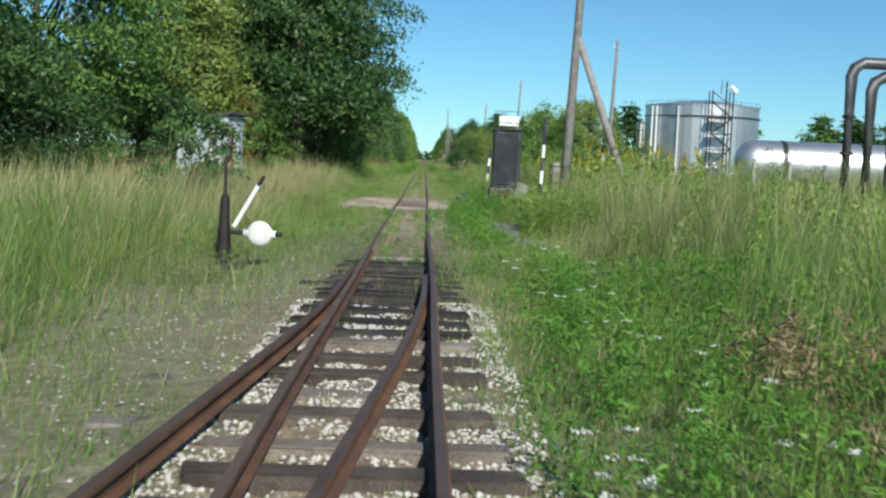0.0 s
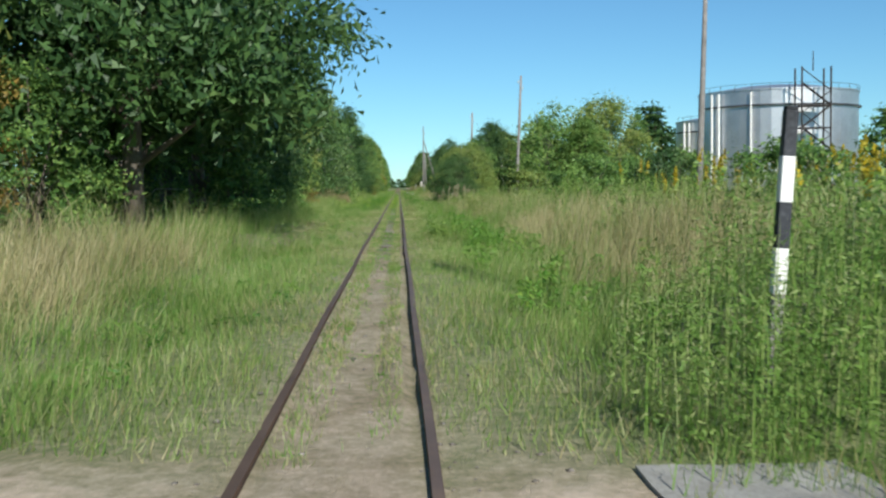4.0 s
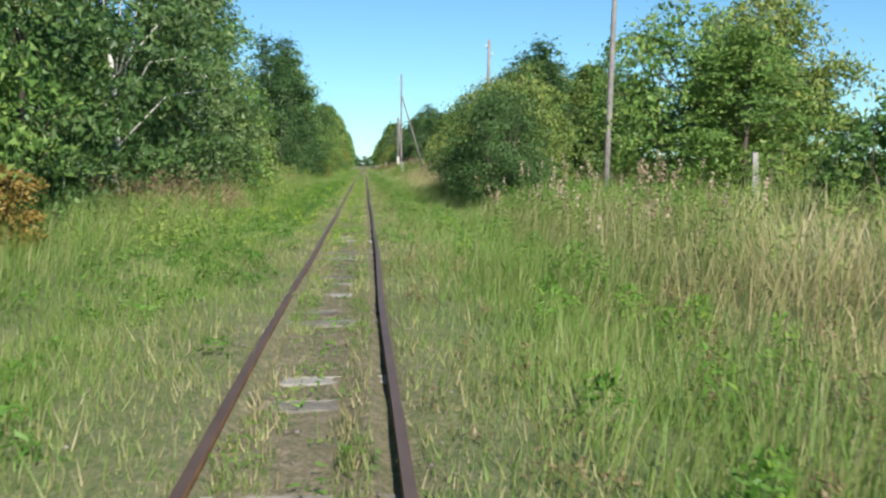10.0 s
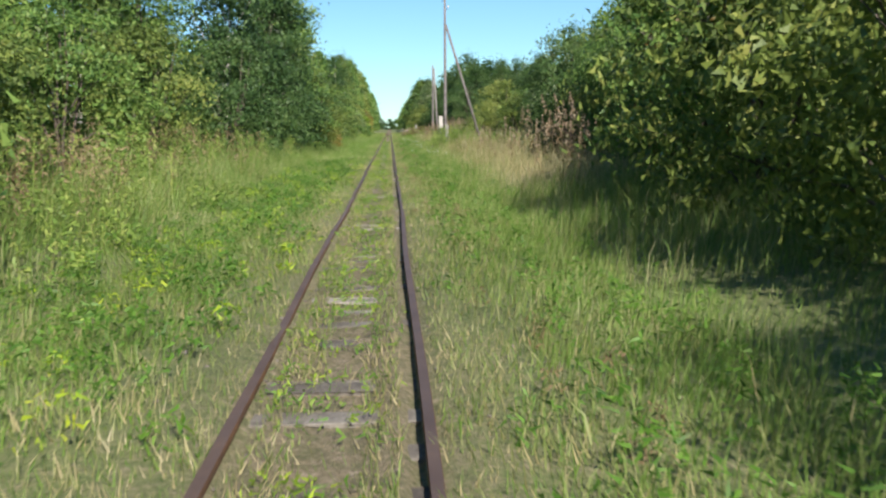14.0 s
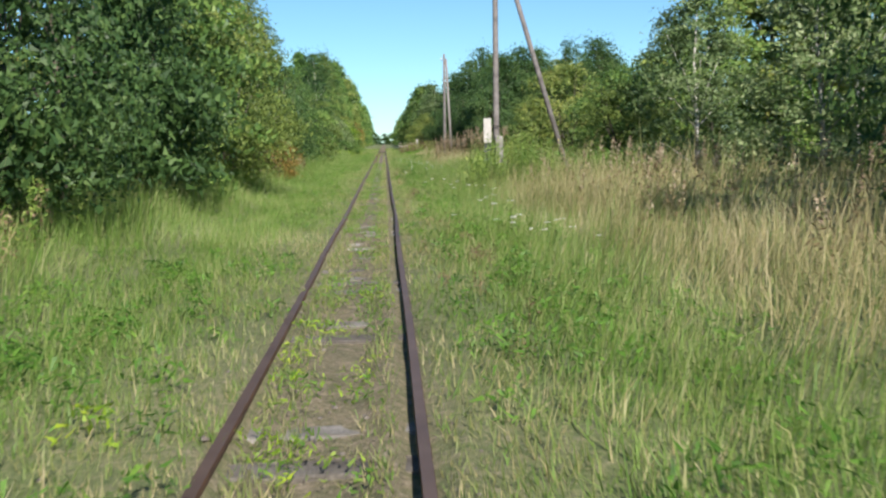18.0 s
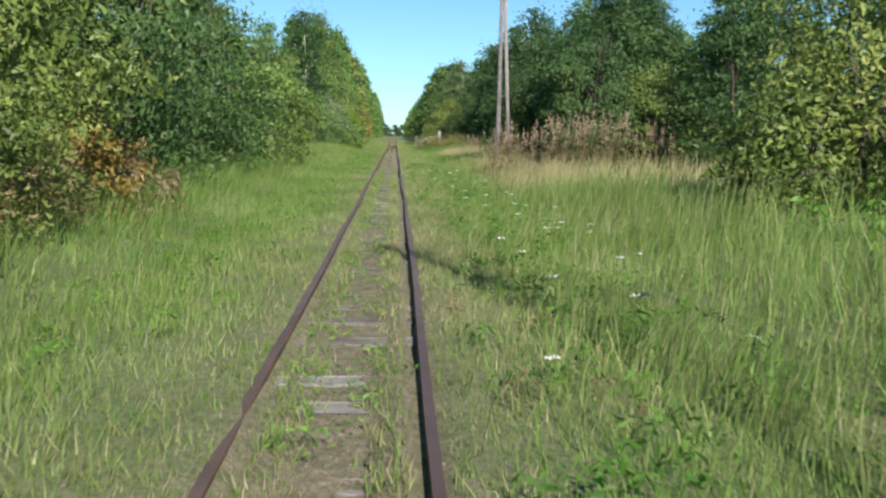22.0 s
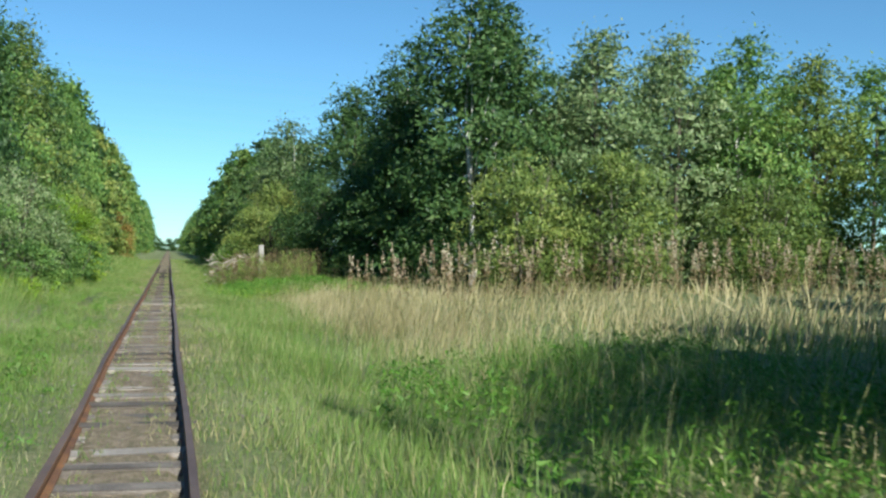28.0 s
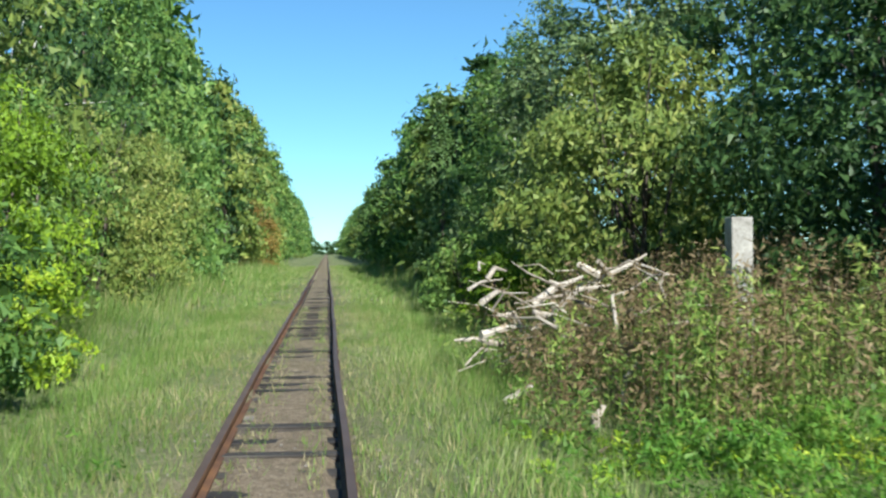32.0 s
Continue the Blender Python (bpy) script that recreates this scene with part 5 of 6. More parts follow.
def build_cabinet():
    cx, cy = 2.36, 28.28
    zb, zt = 0.56, 2.01
    rng = random.Random(12)
    p = thing("plinth", pose(cx - 0.02, cy, 0) @ Matrix.Diagonal((0.9, 1, 1, 1)), "rough rubble and concrete plinth overgrown with weeds", "plinth")
    for row in range(4):                       # rough courses of rubble round a core
        z = -0.2 + row * 0.185
        x = -0.45
        while x < 0.4:
            w = rng.uniform(0.16, 0.3)
            bm = box(bmesh.new(), x, -0.33 + rng.uniform(-0.02, 0.02), z, min(x + w, 0.43), -0.15, z + 0.172, 0.02)
            for v in bm.verts:
                v.co += Vector([rng.uniform(-0.022, 0.022) for _ in range(3)])
            part("stone", bm, STONE, p)
            x += w + 0.012
        for y0 in (-0.14, 0.12):
            bm = box(bmesh.new(), -0.46, y0, z, -0.2, y0 + 0.24, z + 0.17, 0.02)
            for v in bm.verts:
                v.co += Vector([rng.uniform(-0.014, 0.014) for _ in range(3)])
            part("stone", bm, STONE, p)
    part("core", box(bmesh.new(), -0.43, -0.3, -0.2, 0.41, 0.34, zb - 0.012, 0.02), CONCRETE, p, "concrete core of the plinth")
    c = thing("relay_cabinet", pose(cx - 0.04, cy, zb, 0, 0, 1) @ Matrix.Diagonal((0.87, 1, 1, 1)), "black-painted steel relay cabinet with a closed door on a rubble plinth", "cabinet")
    h = zt - zb
    part("body", box(bmesh.new(), -0.385, -0.24, 0, 0.385, 0.27, h - 0.02, 0.012), BLACKPAINT, c)
    part("lid", box(bmesh.new(), -0.41, -0.285, h - 0.03, 0.41, 0.3, h + 0.02, 0.01), BLACKPAINT, c, "overhanging black lid")
    d = part("door", box(bmesh.new(), -0.335, -0.258, 0.1, 0.34, -0.238, h - 0.06, 0.006), BLACKPAINT, c, "black door of flat sheet with a raised rim")
    for x0, z0, x1, z1 in ((-0.335, 0.1, -0.295, h - 0.06), (0.3, 0.1, 0.34, h - 0.06), (-0.294, 0.1, 0.299, 0.15), (-0.294, h - 0.1, 0.299, h - 0.06)):
        part("rim", box(bmesh.new(), x0, -0.268, z0, x1, -0.256, z1, 0.004), BLACKPAINT, d)
    part("hasp", box(bmesh.new(), 0.29, -0.3, h - 0.4, 0.33, -0.266, h - 0.3, 0.008), IRON, d, "iron hasp and padlock")
    for z in (0.25, h - 0.28):
        part("hinge", box(bmesh.new(), 0.335, -0.275, z, 0.39, -0.243, z + 0.06, 0.005), IRON, d)
    part("skirt", box(bmesh.new(), -0.4, -0.262, 0.0, 0.4, 0.285, 0.07, 0.01), BLACKPAINT, c)
    bm = box(bmesh.new(), -0.16, -0.01, 0.0, 0.16, 0.012, 0.42, 0.004)
    box(bm, -0.16, -0.012, 0.4, 0.16, 0.12, 0.424, 0.004)
    plate = part("bent_plate", bm, CONCRETE)
    plate.matrix_world = pose(cx + 0.26, cy - 0.45, 0.28, 8, 14, 20)
    tagged(plate, "bent grey sheet leaning at the foot of the cabinet", "plate")
    # warning board in its wire frame on the lid
    s = thing("warning_board", pose(cx - 0.04, cy - 0.1, zt + 0.022, 0, 0, 1) @ Matrix.Scale(0.78, 4), "weathered white no smoking board in a wire frame", "sign")
    bm = bmesh.new()
    for a, b in (((-0.44, 0, 0), (-0.44, 0, 0.56)), ((0.46, 0, 0), (0.46, 0, 0.56)), ((-0.44, 0, 0.56), (0.46, 0, 0.56)), ((-0.44, 0, 0.1), (0.46, 0, 0.1))):
        tube(bm, [a, b], [0.008, 0.008], 6)
    part("wire_frame", bm, IRON, s, "thin dark wire frame")
    bd = part("board", box(bmesh.new(), -0.29, -0.03, 0.10, 0.33, -0.012, 0.41, 0.004), WHITEPAINT, s, "weathered white board")
    letters("НЕ", 0.13, DARKTEXT, bd, pose(0.02, -0.034, 0.34, 90, 0, 0), "dark hand-painted letters")
    letters("КУРИТЬ", 0.158, DARKTEXT, bd, pose(0.02, -0.034, 0.185, 90, 0, 0), "dark hand-painted letters")


build_cabinet()


def slab(x0, x1, y0, y1, z, seed, tilt=(0, 0, 0), thick=0.12):
    rng = random.Random(seed)
    bm = box(bmesh.new(), -(x1 - x0) / 2, -(y1 - y0) / 2, -thick, (x1 - x0) / 2, (y1 - y0) / 2, 0.0)
    bmesh.ops.subdivide_edges(bm, edges=bm.edges[:], cuts=4, use_grid_fill=True)
    for v in bm.verts:
        v.co.x += rng.uniform(-0.014, 0.014)
        v.co.y += rng.uniform(-0.03, 0.03)
        v.co.z += rng.uniform(-0.006, 0.006)
    ob = part("concrete_slab", bm, CONCRETE)
    ob.matrix_world = pose((x0 + x1) / 2, (y0 + y1) / 2, z, *tilt)
    return tagged(ob, "cracked grey concrete slab lying in the grass", "slab", "concrete slabs beside the track")


slab(1.24, 2.5, 28.0, 32.2, 0.2, 1, (0, 0.4, 0.5), 0.4)
slab(1.3, 2.2, 32.7, 34.3, -0.04, 6, (0.5, 0.6, 3), 0.3)
slab(1.25, 1.72, 26.6, 27.5, 0.08, 2, (0, 1.5, 4), 0.3)
slab(1.3, 2.15, 19.2, 23.3, -0.06, 3, (0, -1, -7))
slab(1.3, 2.4, 17.6, 19.4, -0.1, 5, (0.5, 1, -8))


def striped_post(x, y, base, top, w, bands, lean):
    z = gz(x, y) - 0.05
    h = top - z
    p = thing("striped_post", pose(x, y, z, *lean), "square wooden post painted in black and white bands", "post", "striped posts")
    s, n = base - z, len(bands)
    part("foot", box(bmesh.new(), -w * 0.9, -w * 0.9, 0, w * 0.9, w * 0.9, s, 0.006), POLEWOOD, p, "bare grey timber foot")
    for k, b in enumerate(bands):
        part("band", box(bmesh.new(), -w, -w, s + (h - s) * k / n, w, w, s + (h - s) * (k + 1) / n, 0.005), WHITEPAINT if b == "w" else BLACKPAINT, p, "white band" if b == "w" else "black band")
    part("cap", box(bmesh.new(), -w * 0.9, -w * 0.9, h, w * 0.9, w * 0.9, h + 0.02, 0.005), BLACKPAINT, p)


striped_post(2.22, 35.4, 0.58, 1.54, 0.034, "wbwb", (0, 4, 0))
striped_post(2.56, 22.3, 0.3, 2.1, 0.028, "wbwbwbb", (0, 2, 10))


def build_switch_stand():
    y, x = 14.0, -2.17
    z = 0.0
    s = thing("switch_stand", pose(x, y, z, 0, 0, 0), "black iron switch stand with white lever and round counterweight", "switch stand")
    bm = bmesh.new()
    tube(bm, [(0, 0, -0.3), (0, 0, 0.12), (0, 0, 0.3), (0, 0, 0.6), (0, 0, 0.64), (0, 0, 0.67)], [0.1, 0.085, 0.07, 0.058, 0.052, 0.026], 14)
    part("housing", bm, IRON, s, "tapering black iron housing")
    bm = bmesh.new()
    tube(bm, [(0, 0, 0.62), (0, 0, 1.1), (0.02, 0, 1.16)], [0.03, 0.026, 0.02], 10)
    part("spindle", bm, IRON, s, "thin black spindle")
    bm = bmesh.new()
    tube(bm, [(0.05, 0.0, 1.1), (0.08, 0, 1.42)], [0.012, 0.01], 6)
    part("rod", bm, IRON, s)
    lv = bmesh.new()
    tube(lv, [(0.12, 0.0, 0.27), (0.41, 0.0, 0.79)], [0.03, 0.027], 10)
    lever = part("lever", lv, WHITEPAINT, s, "white-painted lever with a dark grip")
    bm = bmesh.new()
    tube(bm, [(0.41, 0.0, 0.79), (0.48, 0.0, 0.91)], [0.022, 0.022], 8)
    part("grip", bm, IRON, lever)
    bm = bmesh.new()
    tube(bm, [(0.05, 0, 0.2), (0.74, -0.1, 0.2)], [0.028, 0.028], 8)
    part("weight_arm", bm, IRON, s)
    bm = bmesh.new()
    bmesh.ops.create_uvsphere(bm, u_segments=20, v_segments=12, radius=0.16)
    for v in bm.verts:
        v.co.y *= 0.55
    tube(bm, [(-0.2, 0, 0), (0.2, 0, 0)], [0.05, 0.05], 10)
    w = part("counterweight", bm, WHITEPAINT, s, "round white-painted counterweight", True)
    w.location = (0.46, -0.07, 0.2)
    part("base_plate", box(bmesh.new(), -0.15, -0.2, -0.36, 0.25, 0.2, -0.2, 0.01), OILED, s)
    s.rotation_euler = (0, 0, radians(-3))


build_switch_stand()


def build_shed():
    x, y = -6.4, 38.1
    s = thing("shed", pose(x, y, gz(x, y) - 0.1, 0, 0, -12), "small grey board shed with a sloping felt roof and open door", "shed")
    w, d, h1, h2 = 1.75, 1.4, 2.2, 2.55
    rng = random.Random(4)
    n = 14
    for k in range(n):
        a, b = -w + w * k / n, -w + w * (k + 1) / n - 0.012
        top = h1 + (h2 - h1) * (k + 0.5) / n
        part("board", box(bmesh.new(), a, -0.02 + rng.uniform(-0.006, 0.006), 0.05, b, 0.012, top, 0.004), SHEDWOOD, s)
        part("board", box(bmesh.new(), a, d - 0.012, 0.05, b, d + 0.012, top, 0.004), SHEDWOOD, s)
    for k in range(9):
        a, b = d * k / 9, d * (k + 1) / 9 - 0.012
        if not 2 <= k <= 5:
            part("board", box(bmesh.new(), 0.0, a, 0.05, 0.03, b, h2 - 0.03, 0.004), SHEDWOOD, s)
        part("board", box(bmesh.new(), -w - 0.03, a, 0.05, -w - 0.002, b, h1 - 0.02, 0.004), SHEDWOOD, s)
    part("door_frame", box(bmesh.new(), 0.002, 0.34, h2 - 0.42, 0.03, 0.9, h2 - 0.03, 0.004), SHEDWOOD, s)
    part("door_leaf", box(bmesh.new(), -0.06, 0.5, 0.08, -0.03, 0.72, h2 - 0.45, 0.006), RED, s, "red-brown door standing ajar")
    part("door_jamb", box(bmesh.new(), 0.004, 0.62, 0.05, 0.028, 0.9, h2 - 0.43, 0.004), SHEDWOOD, s)
    bm = bmesh.new()
    vs = [bm.verts.new(c) for c in ((-w - 0.15, -0.2, h1), (0.2, -0.2, h2 + 0.03), (0.2, d + 0.2, h2 + 0.03), (-w - 0.15, d + 0.2, h1), (-w - 0.15, -0.2, h1 + 0.07), (0.2, -0.2, h2 + 0.1), (0.2, d + 0.2, h2 + 0.1), (-w - 0.15, d + 0.2, h1 + 0.07))]
    for f in ((3, 2, 1, 0), (4, 5, 6, 7), (0, 1, 5, 4), (1, 2, 6, 5), (2, 3, 7, 6), (3, 0, 4, 7)):
        bm.faces.new([vs[i] for i in f])
    part("roof", bm, FELT, s, "black felt roof")


build_shed()


def utility_pole(x, y, h, r=0.12, lean=(0, 0), strut=None, stub=True, arm=True, second=None):
    z = gz(x, y)
    p = thing("utility_pole", pose(x, y, z), "weathered grey timber utility pole" + (" braced by a slanting strut" if strut else " in the grass"), "pole", "utility poles along the line")
    bm = bmesh.new()
    a, b = Vector((0, 0, -0.4)), Vector((lean[0], lean[1], h))
    tube(bm, [a.lerp(b, f) for f in (0, 0.3, 0.7, 1)], [r, r * 0.95, r * 0.8, r * 0.65], 12)
    part("mast", bm, POLEWOOD, p, smooth=True)
    if strut:
        bm = bmesh.new()
        top = a.lerp(b, strut[2])
        tube(bm, [Vector((strut[0], strut[1], -0.3)), top + Vector((0.05, 0, 0))], [r * 0.85, r * 0.7], 10)
        part("strut", bm, POLEWOOD, p, "slanting timber strut", True)
    if second:
        bm = bmesh.new()
        tube(bm, [Vector((second[0], second[1], -0.3)), b + Vector((0.12, 0, -0.3))], [r * 0.9, r * 0.65], 10)
        part("second_mast", bm, POLEWOOD, p, smooth=True)
    if stub:
        bm = box(bmesh.new(), -r - 0.2, -0.1, -0.35, -r - 0.01, 0.1, 1.1, 0.015)
        part("footing", bm, CONCRETE, p, "concrete footing post")
        bm = bmesh.new()
        for z1 in (0.55, 1.0):
            tube(bm, [(-r - 0.23, -0.12, z1), (r + 0.02, -0.12, z1)], [0.012, 0.012], 6)
            tube(bm, [(-r - 0.23, 0.12, z1), (r + 0.02, 0.12, z1)], [0.012, 0.012], 6)
        part("binding", bm, IRON, p, "wire bindings")
    if arm:
        for k in range(2):
            bm = bmesh.new()
            q = a.lerp(b, 0.94 - 0.05 * k)
            s = 1 if k else -1
            tube(bm, [q, q + Vector((0.16 * s, 0, 0)), q + Vector((0.18 * s, 0, 0.1))], [0.012, 0.012, 0.012], 6)
            hk = part("hook", bm, IRON, p)
            bm = bmesh.new()
            c = q + Vector((0.18 * s, 0, 0.08))
            tube(bm, [c, c + Vector((0, 0, 0.05)), c + Vector((0, 0, 0.1)), c + Vector((0, 0, 0.14))], [0.03, 0.045, 0.03, 0.035], 10)
            part("insulator", bm, PORCELAIN, hk, "white porcelain insulator")
    return p


utility_pole(4.17, 31.4, 9.5, 0.13, (0.35, 0.1), (2.1, 0.3, 0.5))
utility_pole(12.2, 74, 9.0, 0.13, (0.3, 0), stub=False)
utility_pole(9.4, 117, 9.6, 0.125, (0.45, 0), stub=False)
utility_pole(7.3, 140, 8.2, 0.12, (0.25, 0), stub=False)
utility_pole(4.3, 212.6, 7.0, 0.1, (0.1, 0), second=(0.5, 0.2), stub=False)


def build_box_pole():
    p = utility_pole(3.25, 167.1, 8.6, 0.085, (0.1, 0), (2.2, 0.3, 0.8), stub=False)
    p["label"] = "weathered timber pole with a slanting strut and an old white box"
    part("footing", box(bmesh.new(), -0.02, -0.24, -0.35, 0.18, -0.1, 1.45, 0.012), CONCRETE, p, "pale concrete footing post")
    bm = bmesh.new()
    box(bm, -0.33, -0.2, 1.26, -0.13, -0.08, 1.93, 0.01)
    b = part("terminal_box", bm, LICHEN, p, "peeling white terminal box")
    part("box_door", box(bmesh.new(), -0.33, -0.215, 1.28, -0.13, -0.198, 1.91, 0.005), LICHEN, b)
    # panel below the box; black paint stands in for the shade on it
    part("box_leg", box(bmesh.new(), -0.32, -0.17, 0.0, -0.14, -0.09, 1.26, 0.01), BLACKPAINT, p, "panel under the box, its shade painted black")
    bm = bmesh.new()
    tube(bm, [(-0.4, -0.2, 1.75), (0.15, -0.14, 1.7)], [0.014, 0.014], 6)
    part("bracket", bm, IRON, p)


build_box_pole()


def concrete_post(x, y, h, w, label, mat=LICHEN, lean=(0, 0, 0)):
    ob = part("concrete_post", box(bmesh.new(), -w / 2, -w / 2, -0.2, w / 2, w / 2, h, 0.015), mat)
    ob.matrix_world = pose(x, y, gz(x, y), *lean)
    return tagged(ob, label, "post")


concrete_post(3.75, 257.2, 1.56, 0.185, "pale concrete marker post behind the brush heap")
for k in range(7):
    tagged(concrete_post(6.6 + 1.5 * k, 40 + 0.5 * k, 1.25, 0.11, "thin concrete fence post in the weeds", CONCRETE, (2 - k % 3, k % 4 - 1, 0)), group="fence posts")
concrete_post(9.4, 100.5, 1.2, 0.14, "short concrete post in dry grass", CONCRETE)


def storage_tank(x, y, r, h, z0, label, stair):
    t = thing("storage_tank", pose(x, y, z0), label, "tank", "silver storage tanks")
    n, rows = 48, 4
    bm = bmesh.new()
    prof = []
    for k in range(rows):
        a, b = h * k / rows, h * (k + 1) / rows
        prof += [(r, a), (r, b - 0.03), (r - 0.015, b - 0.028), (r - 0.015, b)]
    prof += [(r + 0.06, h), (r + 0.06, h + 0.1), (r - 0.1, h + 0.1), (r * 0.5, h + 0.5), (0.3, h + 0.7)]
    rings = [[bm.verts.new((a * math.cos(2 * math.pi * i / n), a * math.sin(2 * math.pi * i / n), z)) for i in range(n)] for a, z in prof]
    for p, q in zip(rings, rings[1:]):
        for i in range(n):
            bm.faces.new((p[i], p[(i + 1) % n], q[(i + 1) % n], q[i]))
    bm.faces.new(rings[-1])
    shell = part("shell", bm, SILVER, t, smooth=False)
    bm = bmesh.new()
    for i in range(14):
        a = math.pi * (1.02 + 0.07 * i)
        tube(bm, [(r * math.cos(a) * 1.01, r * math.sin(a) * 1.01, h), (r * math.cos(a) * 1.01, r * math.sin(a) * 1.01, h + 0.4)], [0.018, 0.018], 6)
    for zz in (0.4,):
        tube(bm, [(r * math.cos(math.pi * (1.02 + 0.02 * i)), r * math.sin(math.pi * (1.02 + 0.02 * i)), h + zz) for i in range(46)], [0.014] * 46, 5)
    part("roof_rail", bm, GALV, t, "thin railing along the roof edge")
    for a, w in ((1.12, 0.09), (1.16, 0.07), (1.30, 0.06)):
        bm = bmesh.new()
        c = (math.cos(math.pi * a) * (r + 0.2), math.sin(math.pi * a) * (r + 0.2))
        tube(bm, [(c[0], c[1], -0.2), (c[0], c[1], h - 0.1)], [w, w], 8)
        part("riser_pipe", bm, WHITEPAINT, t, "white riser pipe")
    bm = bmesh.new()
    tube(bm, [((r + 0.14) * math.cos(math.pi * (1.0 + 0.03 * i)), (r + 0.14) * math.sin(math.pi * (1.0 + 0.03 * i)), h * 0.86) for i in range(34)], [0.06] * 34, 6)
    part("ring_pipe", bm, GALV, shell, "dark ring pipe")
    if stair:
        st = part("stair_tower", bmesh.new(), IRON, t, "dark steel stair tower")
        cx, cy = r * 0.02, -r - 1.1
        bm = bmesh.new()
        for dx in (-0.9, 0.9):
            for dy in (-0.6, 0.6):
                tube(bm, [(cx + dx, cy + dy, -0.2), (cx + dx, cy + dy, h + 1.2)], [0.06, 0.06], 6)
        for k in range(5):
            z = h * k / 5 + 0.2
            s = 1 if k % 2 else -1
            tube(bm, [(cx - 0.9 * s, cy - 0.6, z), (cx + 0.9 * s, cy - 0.6, z + h / 5)], [0.07, 0.07], 5)
            tube(bm, [(cx - 0.9 * s, cy - 0.6, z + 0.9), (cx + 0.9 * s, cy - 0.6, z + h / 5 + 0.9)], [0.035, 0.035], 5)
            box(bm, cx - 0.95, cy - 0.65, z - 0.05, cx + 0.95, cy + 0.65, z + 0.02)
        part("stair_frame", bm, IRON, st)
        bm = bmesh.new()
        tube(bm, [(cx, cy, h + 1.0), (cx, cy, h + 2.2)], [0.04, 0.03], 6)
        part("mast", bm, IRON, st)
    return t


storage_tank(25.7, 104.5, 5.15, 6.75, 0.2, "big silver-painted oil storage tank with a dark stair tower", True)
storage_tank(26.3, 117.0, 4.2, 5.6, 0.2, "silver-painted oil storage tank behind the bushes", False)


def lying_tank():
    t = thing("lying_tank", pose(16.2, 58, 1.75, 0, 0, -4), "long silver cylindrical tank lying on its saddles", "tank")
    bm = bmesh.new()
    n, r, L = 28, 1.15, 17.0
    prof = [(0.0, 0.05), (0.12, 0.55), (0.35, 0.9), (0.7, 1.1), (1.0, r), (L - 1, r), (L - 0.7, 1.1), (L - 0.35, 0.9), (L - 0.12, 0.55), (L, 0.05)]
    rings = [[bm.verts.new((a, b * math.cos(2 * math.pi * i / n), b * math.sin(2 * math.pi * i / n))) for i in range(n)] for a, b in prof]
    for p, q in zip(rings, rings[1:]):
        for i in range(n):
            bm.faces.new((p[i], p[(i + 1) % n], q[(i + 1) % n], q[i]))
    part("vessel", bm, SILVER, t, smooth=True)
    for k in range(4):
        bm = bmesh.new()
        x = 2.4 + 4 * k
        tube(bm, [(x + 0.13 * s, 0, 0) for s in (-1, 1)], [r + 0.02, r + 0.02], 28)
        part("strap", bm, GALV, t, "dark steel strap")
        part("saddle", box(bmesh.new(), x - 0.2, -1.0, -1.5, x + 0.2, 1.0, -0.85, 0.02), CONCRETE, t, "concrete saddle")


lying_tank()


def pipe_gantry():
    x, y = 9.5, 24.6
    g = thing("pipe_gantry", pose(x, y, gz(x, y)), "tall goose-neck of black clad pipes beside the tank yard", "pipes")
    h = 3.3
    for k, (dx, top) in enumerate(((0.0, h), (0.5, h - 0.28))):
        bm = bmesh.new()
        pts = [(dx, 0.1 * k, -0.2), (dx, 0.1 * k, top - 0.3), (dx + 0.06, 0.1 * k, top - 0.12), (dx + 0.25, 0.1 * k, top), (dx + 5, 0.1 * k, top)]
        tube(bm, pts, [0.13] * 5, 14)
        part("pipe", bm, GALV, g, "black clad pipe", True)
    for k in range(3):
        bm = bmesh.new()
        tube(bm, [(0.0, 0, 0.5 + 0.8 * k), (0.0, 0, 0.56 + 0.8 * k)], [0.14, 0.14], 14)
        part("collar", bm, IRON, g)
    bm = bmesh.new()
    tube(bm, [(0.95, 0.05, -0.2), (0.95, 0.05, h - 0.4)], [0.07, 0.07], 8)
    tube(bm, [(2.9, 0.05, -0.2), (2.9, 0.05, h - 0.4)], [0.07, 0.07], 8)
    part("support", bm, IRON, g)


pipe_gantry()


def yard_lamp():
    x, y = 16.4, 61
    l = thing("yard_lamp", pose(x, y, gz(x, y)), "thin steel lamp post with a small white lamp", "lamp post")
    bm = bmesh.new()
    tube(bm, [(0, 0, -0.2), (0, 0, 5.6)], [0.07, 0.04], 8)
    part("post", bm, IRON, l)
    bm = bmesh.new()
    tube(bm, [(0, 0, 5.2), (0.25, -0.1, 5.3), (0.5, -0.15, 5.0)], [0.03, 0.12, 0.16], 10)
    part("lamp_head", bm, WHITEPAINT, l, "white lamp head")


yard_lamp()


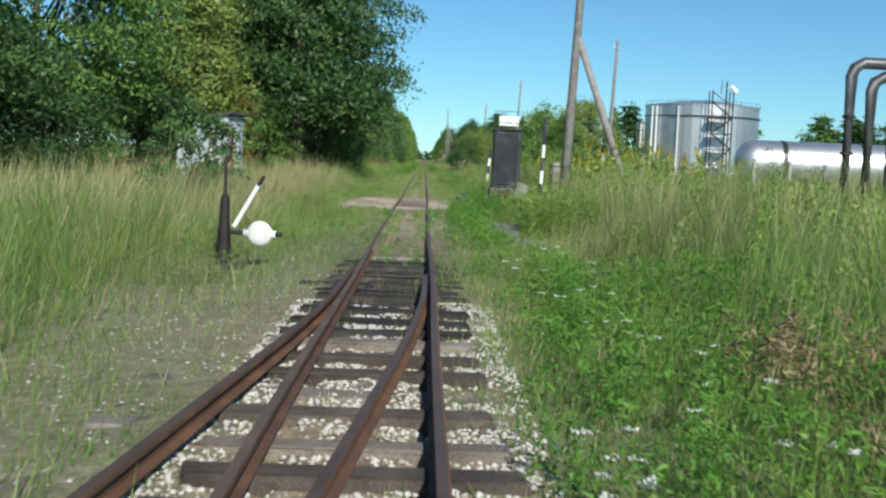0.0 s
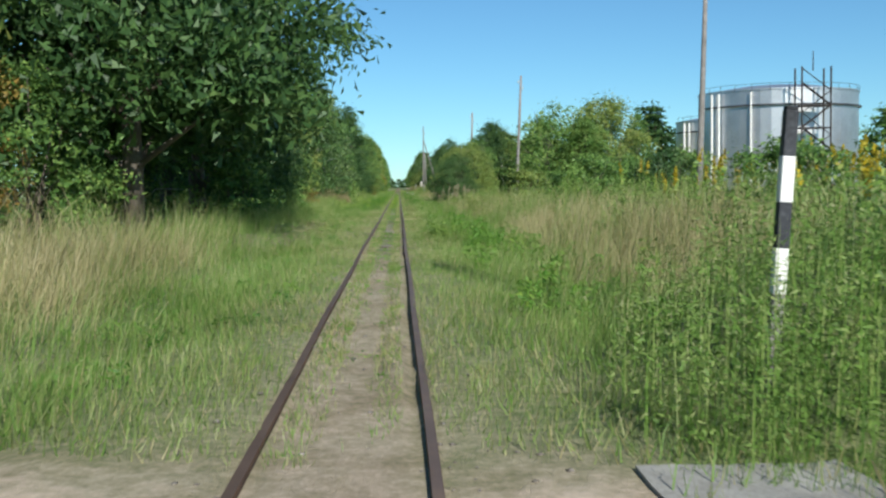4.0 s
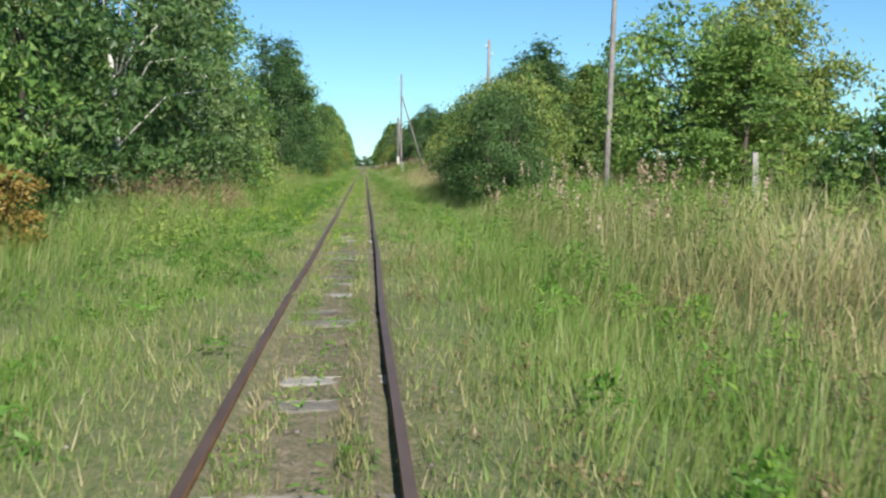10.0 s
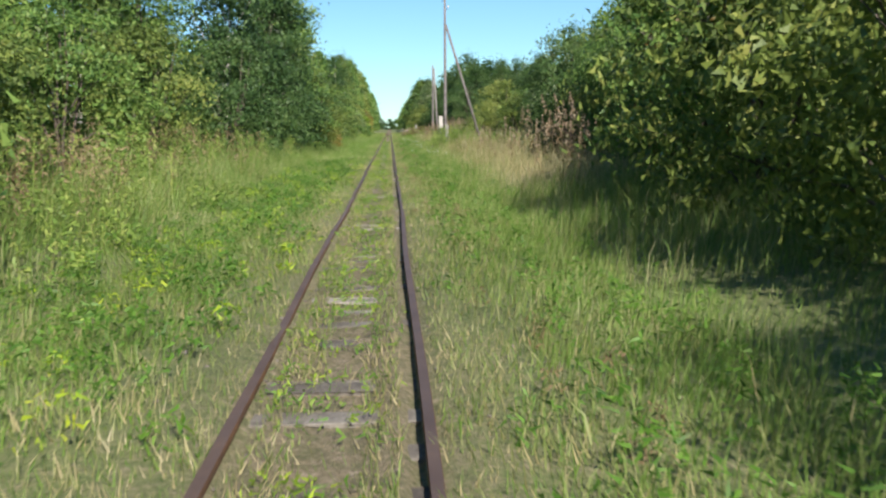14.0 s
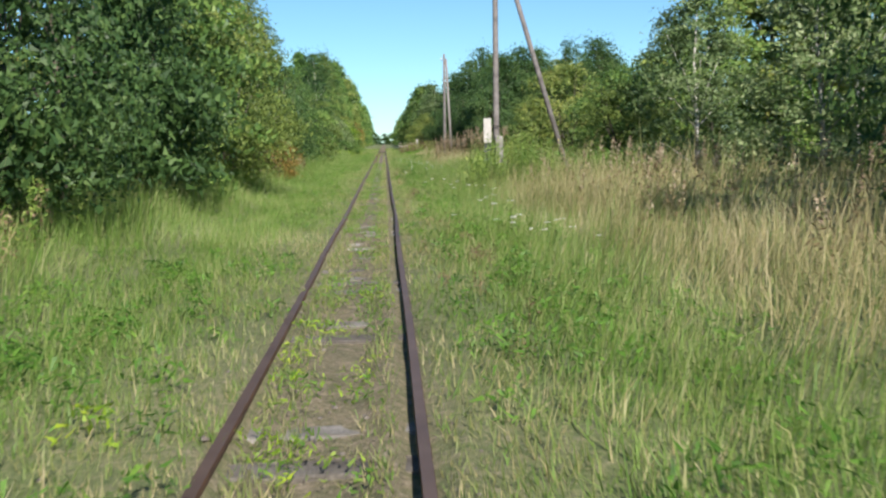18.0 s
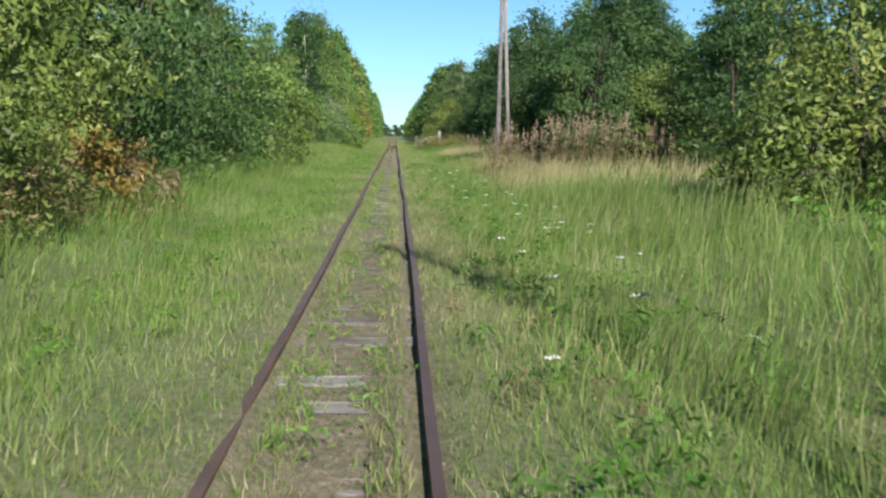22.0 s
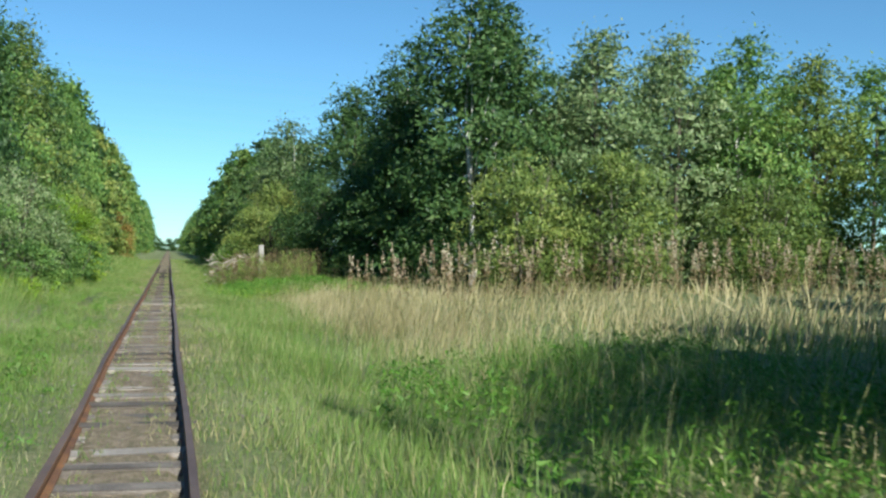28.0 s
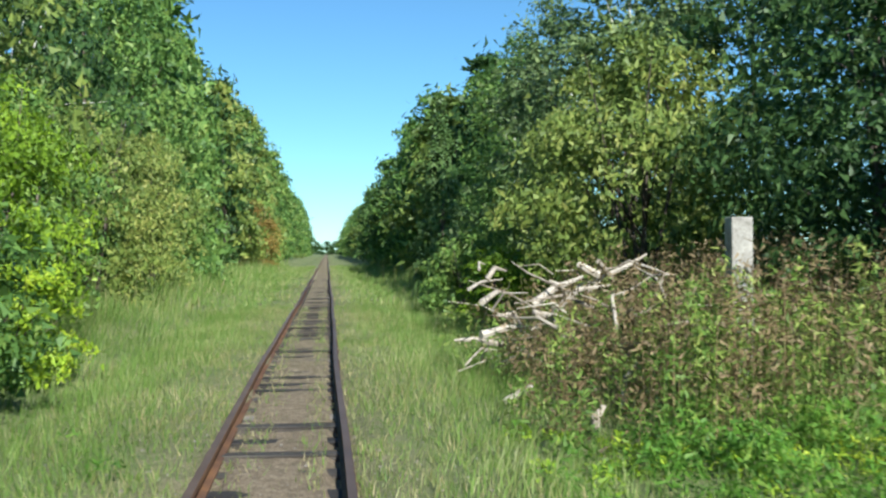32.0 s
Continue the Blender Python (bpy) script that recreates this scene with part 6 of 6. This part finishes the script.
def brush_heap(x, y, n, seed, w, l, top):
    rng = random.Random(seed)
    h = thing("brush_heap", pose(x, y, gz(x, y)), "heap of bleached cut branches among withered weeds", "brushwood")
    for k in range(n):
        a, e = rng.uniform(0, 6.28), rng.uniform(0.05, 0.55)
        L = rng.uniform(0.25, 0.95)
        c = Vector((rng.uniform(-w, w), rng.uniform(-l, l), rng.uniform(0.1, top)))
        d = Vector((math.cos(a) * math.cos(e), math.sin(a) * math.cos(e), math.sin(e))) * L / 2
        bend = Vector((rng.uniform(-0.12, 0.12), rng.uniform(-0.12, 0.12), rng.uniform(0, 0.12)))
        r = rng.uniform(0.006, 0.026) if k % 5 else rng.uniform(0.03, 0.05)
        bm = tube(bmesh.new(), [c - d, c + bend, c + d], [r, r * 0.8, r * 0.3], 6)
        for v in bm.verts:
            v.co.z = max(v.co.z, 0.03)
        part("branch", bm, DEADWOOD, h)


brush_heap(2.75, 259.3, 66, 9, 0.9, 1.7, 1.2)
brush_heap(6.9, 216.6, 46, 12, 1.6, 1.2, 0.75)
for k, (x, y, L, a) in enumerate(((2.3, 260.6, 0.4, 10), (1.9, 257.5, 0.25, -30), (2.3, 256.2, 0.2, 60), (8.0, 216.5, 1.6, 40), (6.8, 214.5, 1.3, -20), (5.9, 213.2, 1.1, 15))):
    bm = tube(bmesh.new(), [(-L / 2, 0, 0.05), (0, 0.04, 0.12), (L / 2, 0, 0.2)], [0.03, 0.035, 0.02], 8)
    ob = part("log", bm, DEADWOOD)
    ob.matrix_world = pose(x, y, gz(x, y), 0, 0, a)
    tagged(ob, "short bleached piece of wood in the grass", "log", "pieces of dead wood")
for k in range(9):
    y = 241.2 + k * 0.72
    ob = part("crossing_timber", box(bmesh.new(), -0.62, -0.12, -0.1, 0.62, 0.12, 0.0, 0.012), OILED)
    ob.matrix_world = pose(-1.24 + 0.06 * (k % 3), y, gz(-1.2, y) - 0.01, 0, 1, 2 - k % 4)
    tagged(ob, "dark weathered timber of an old crossing beside the rail", "timber", "crossing timbers")
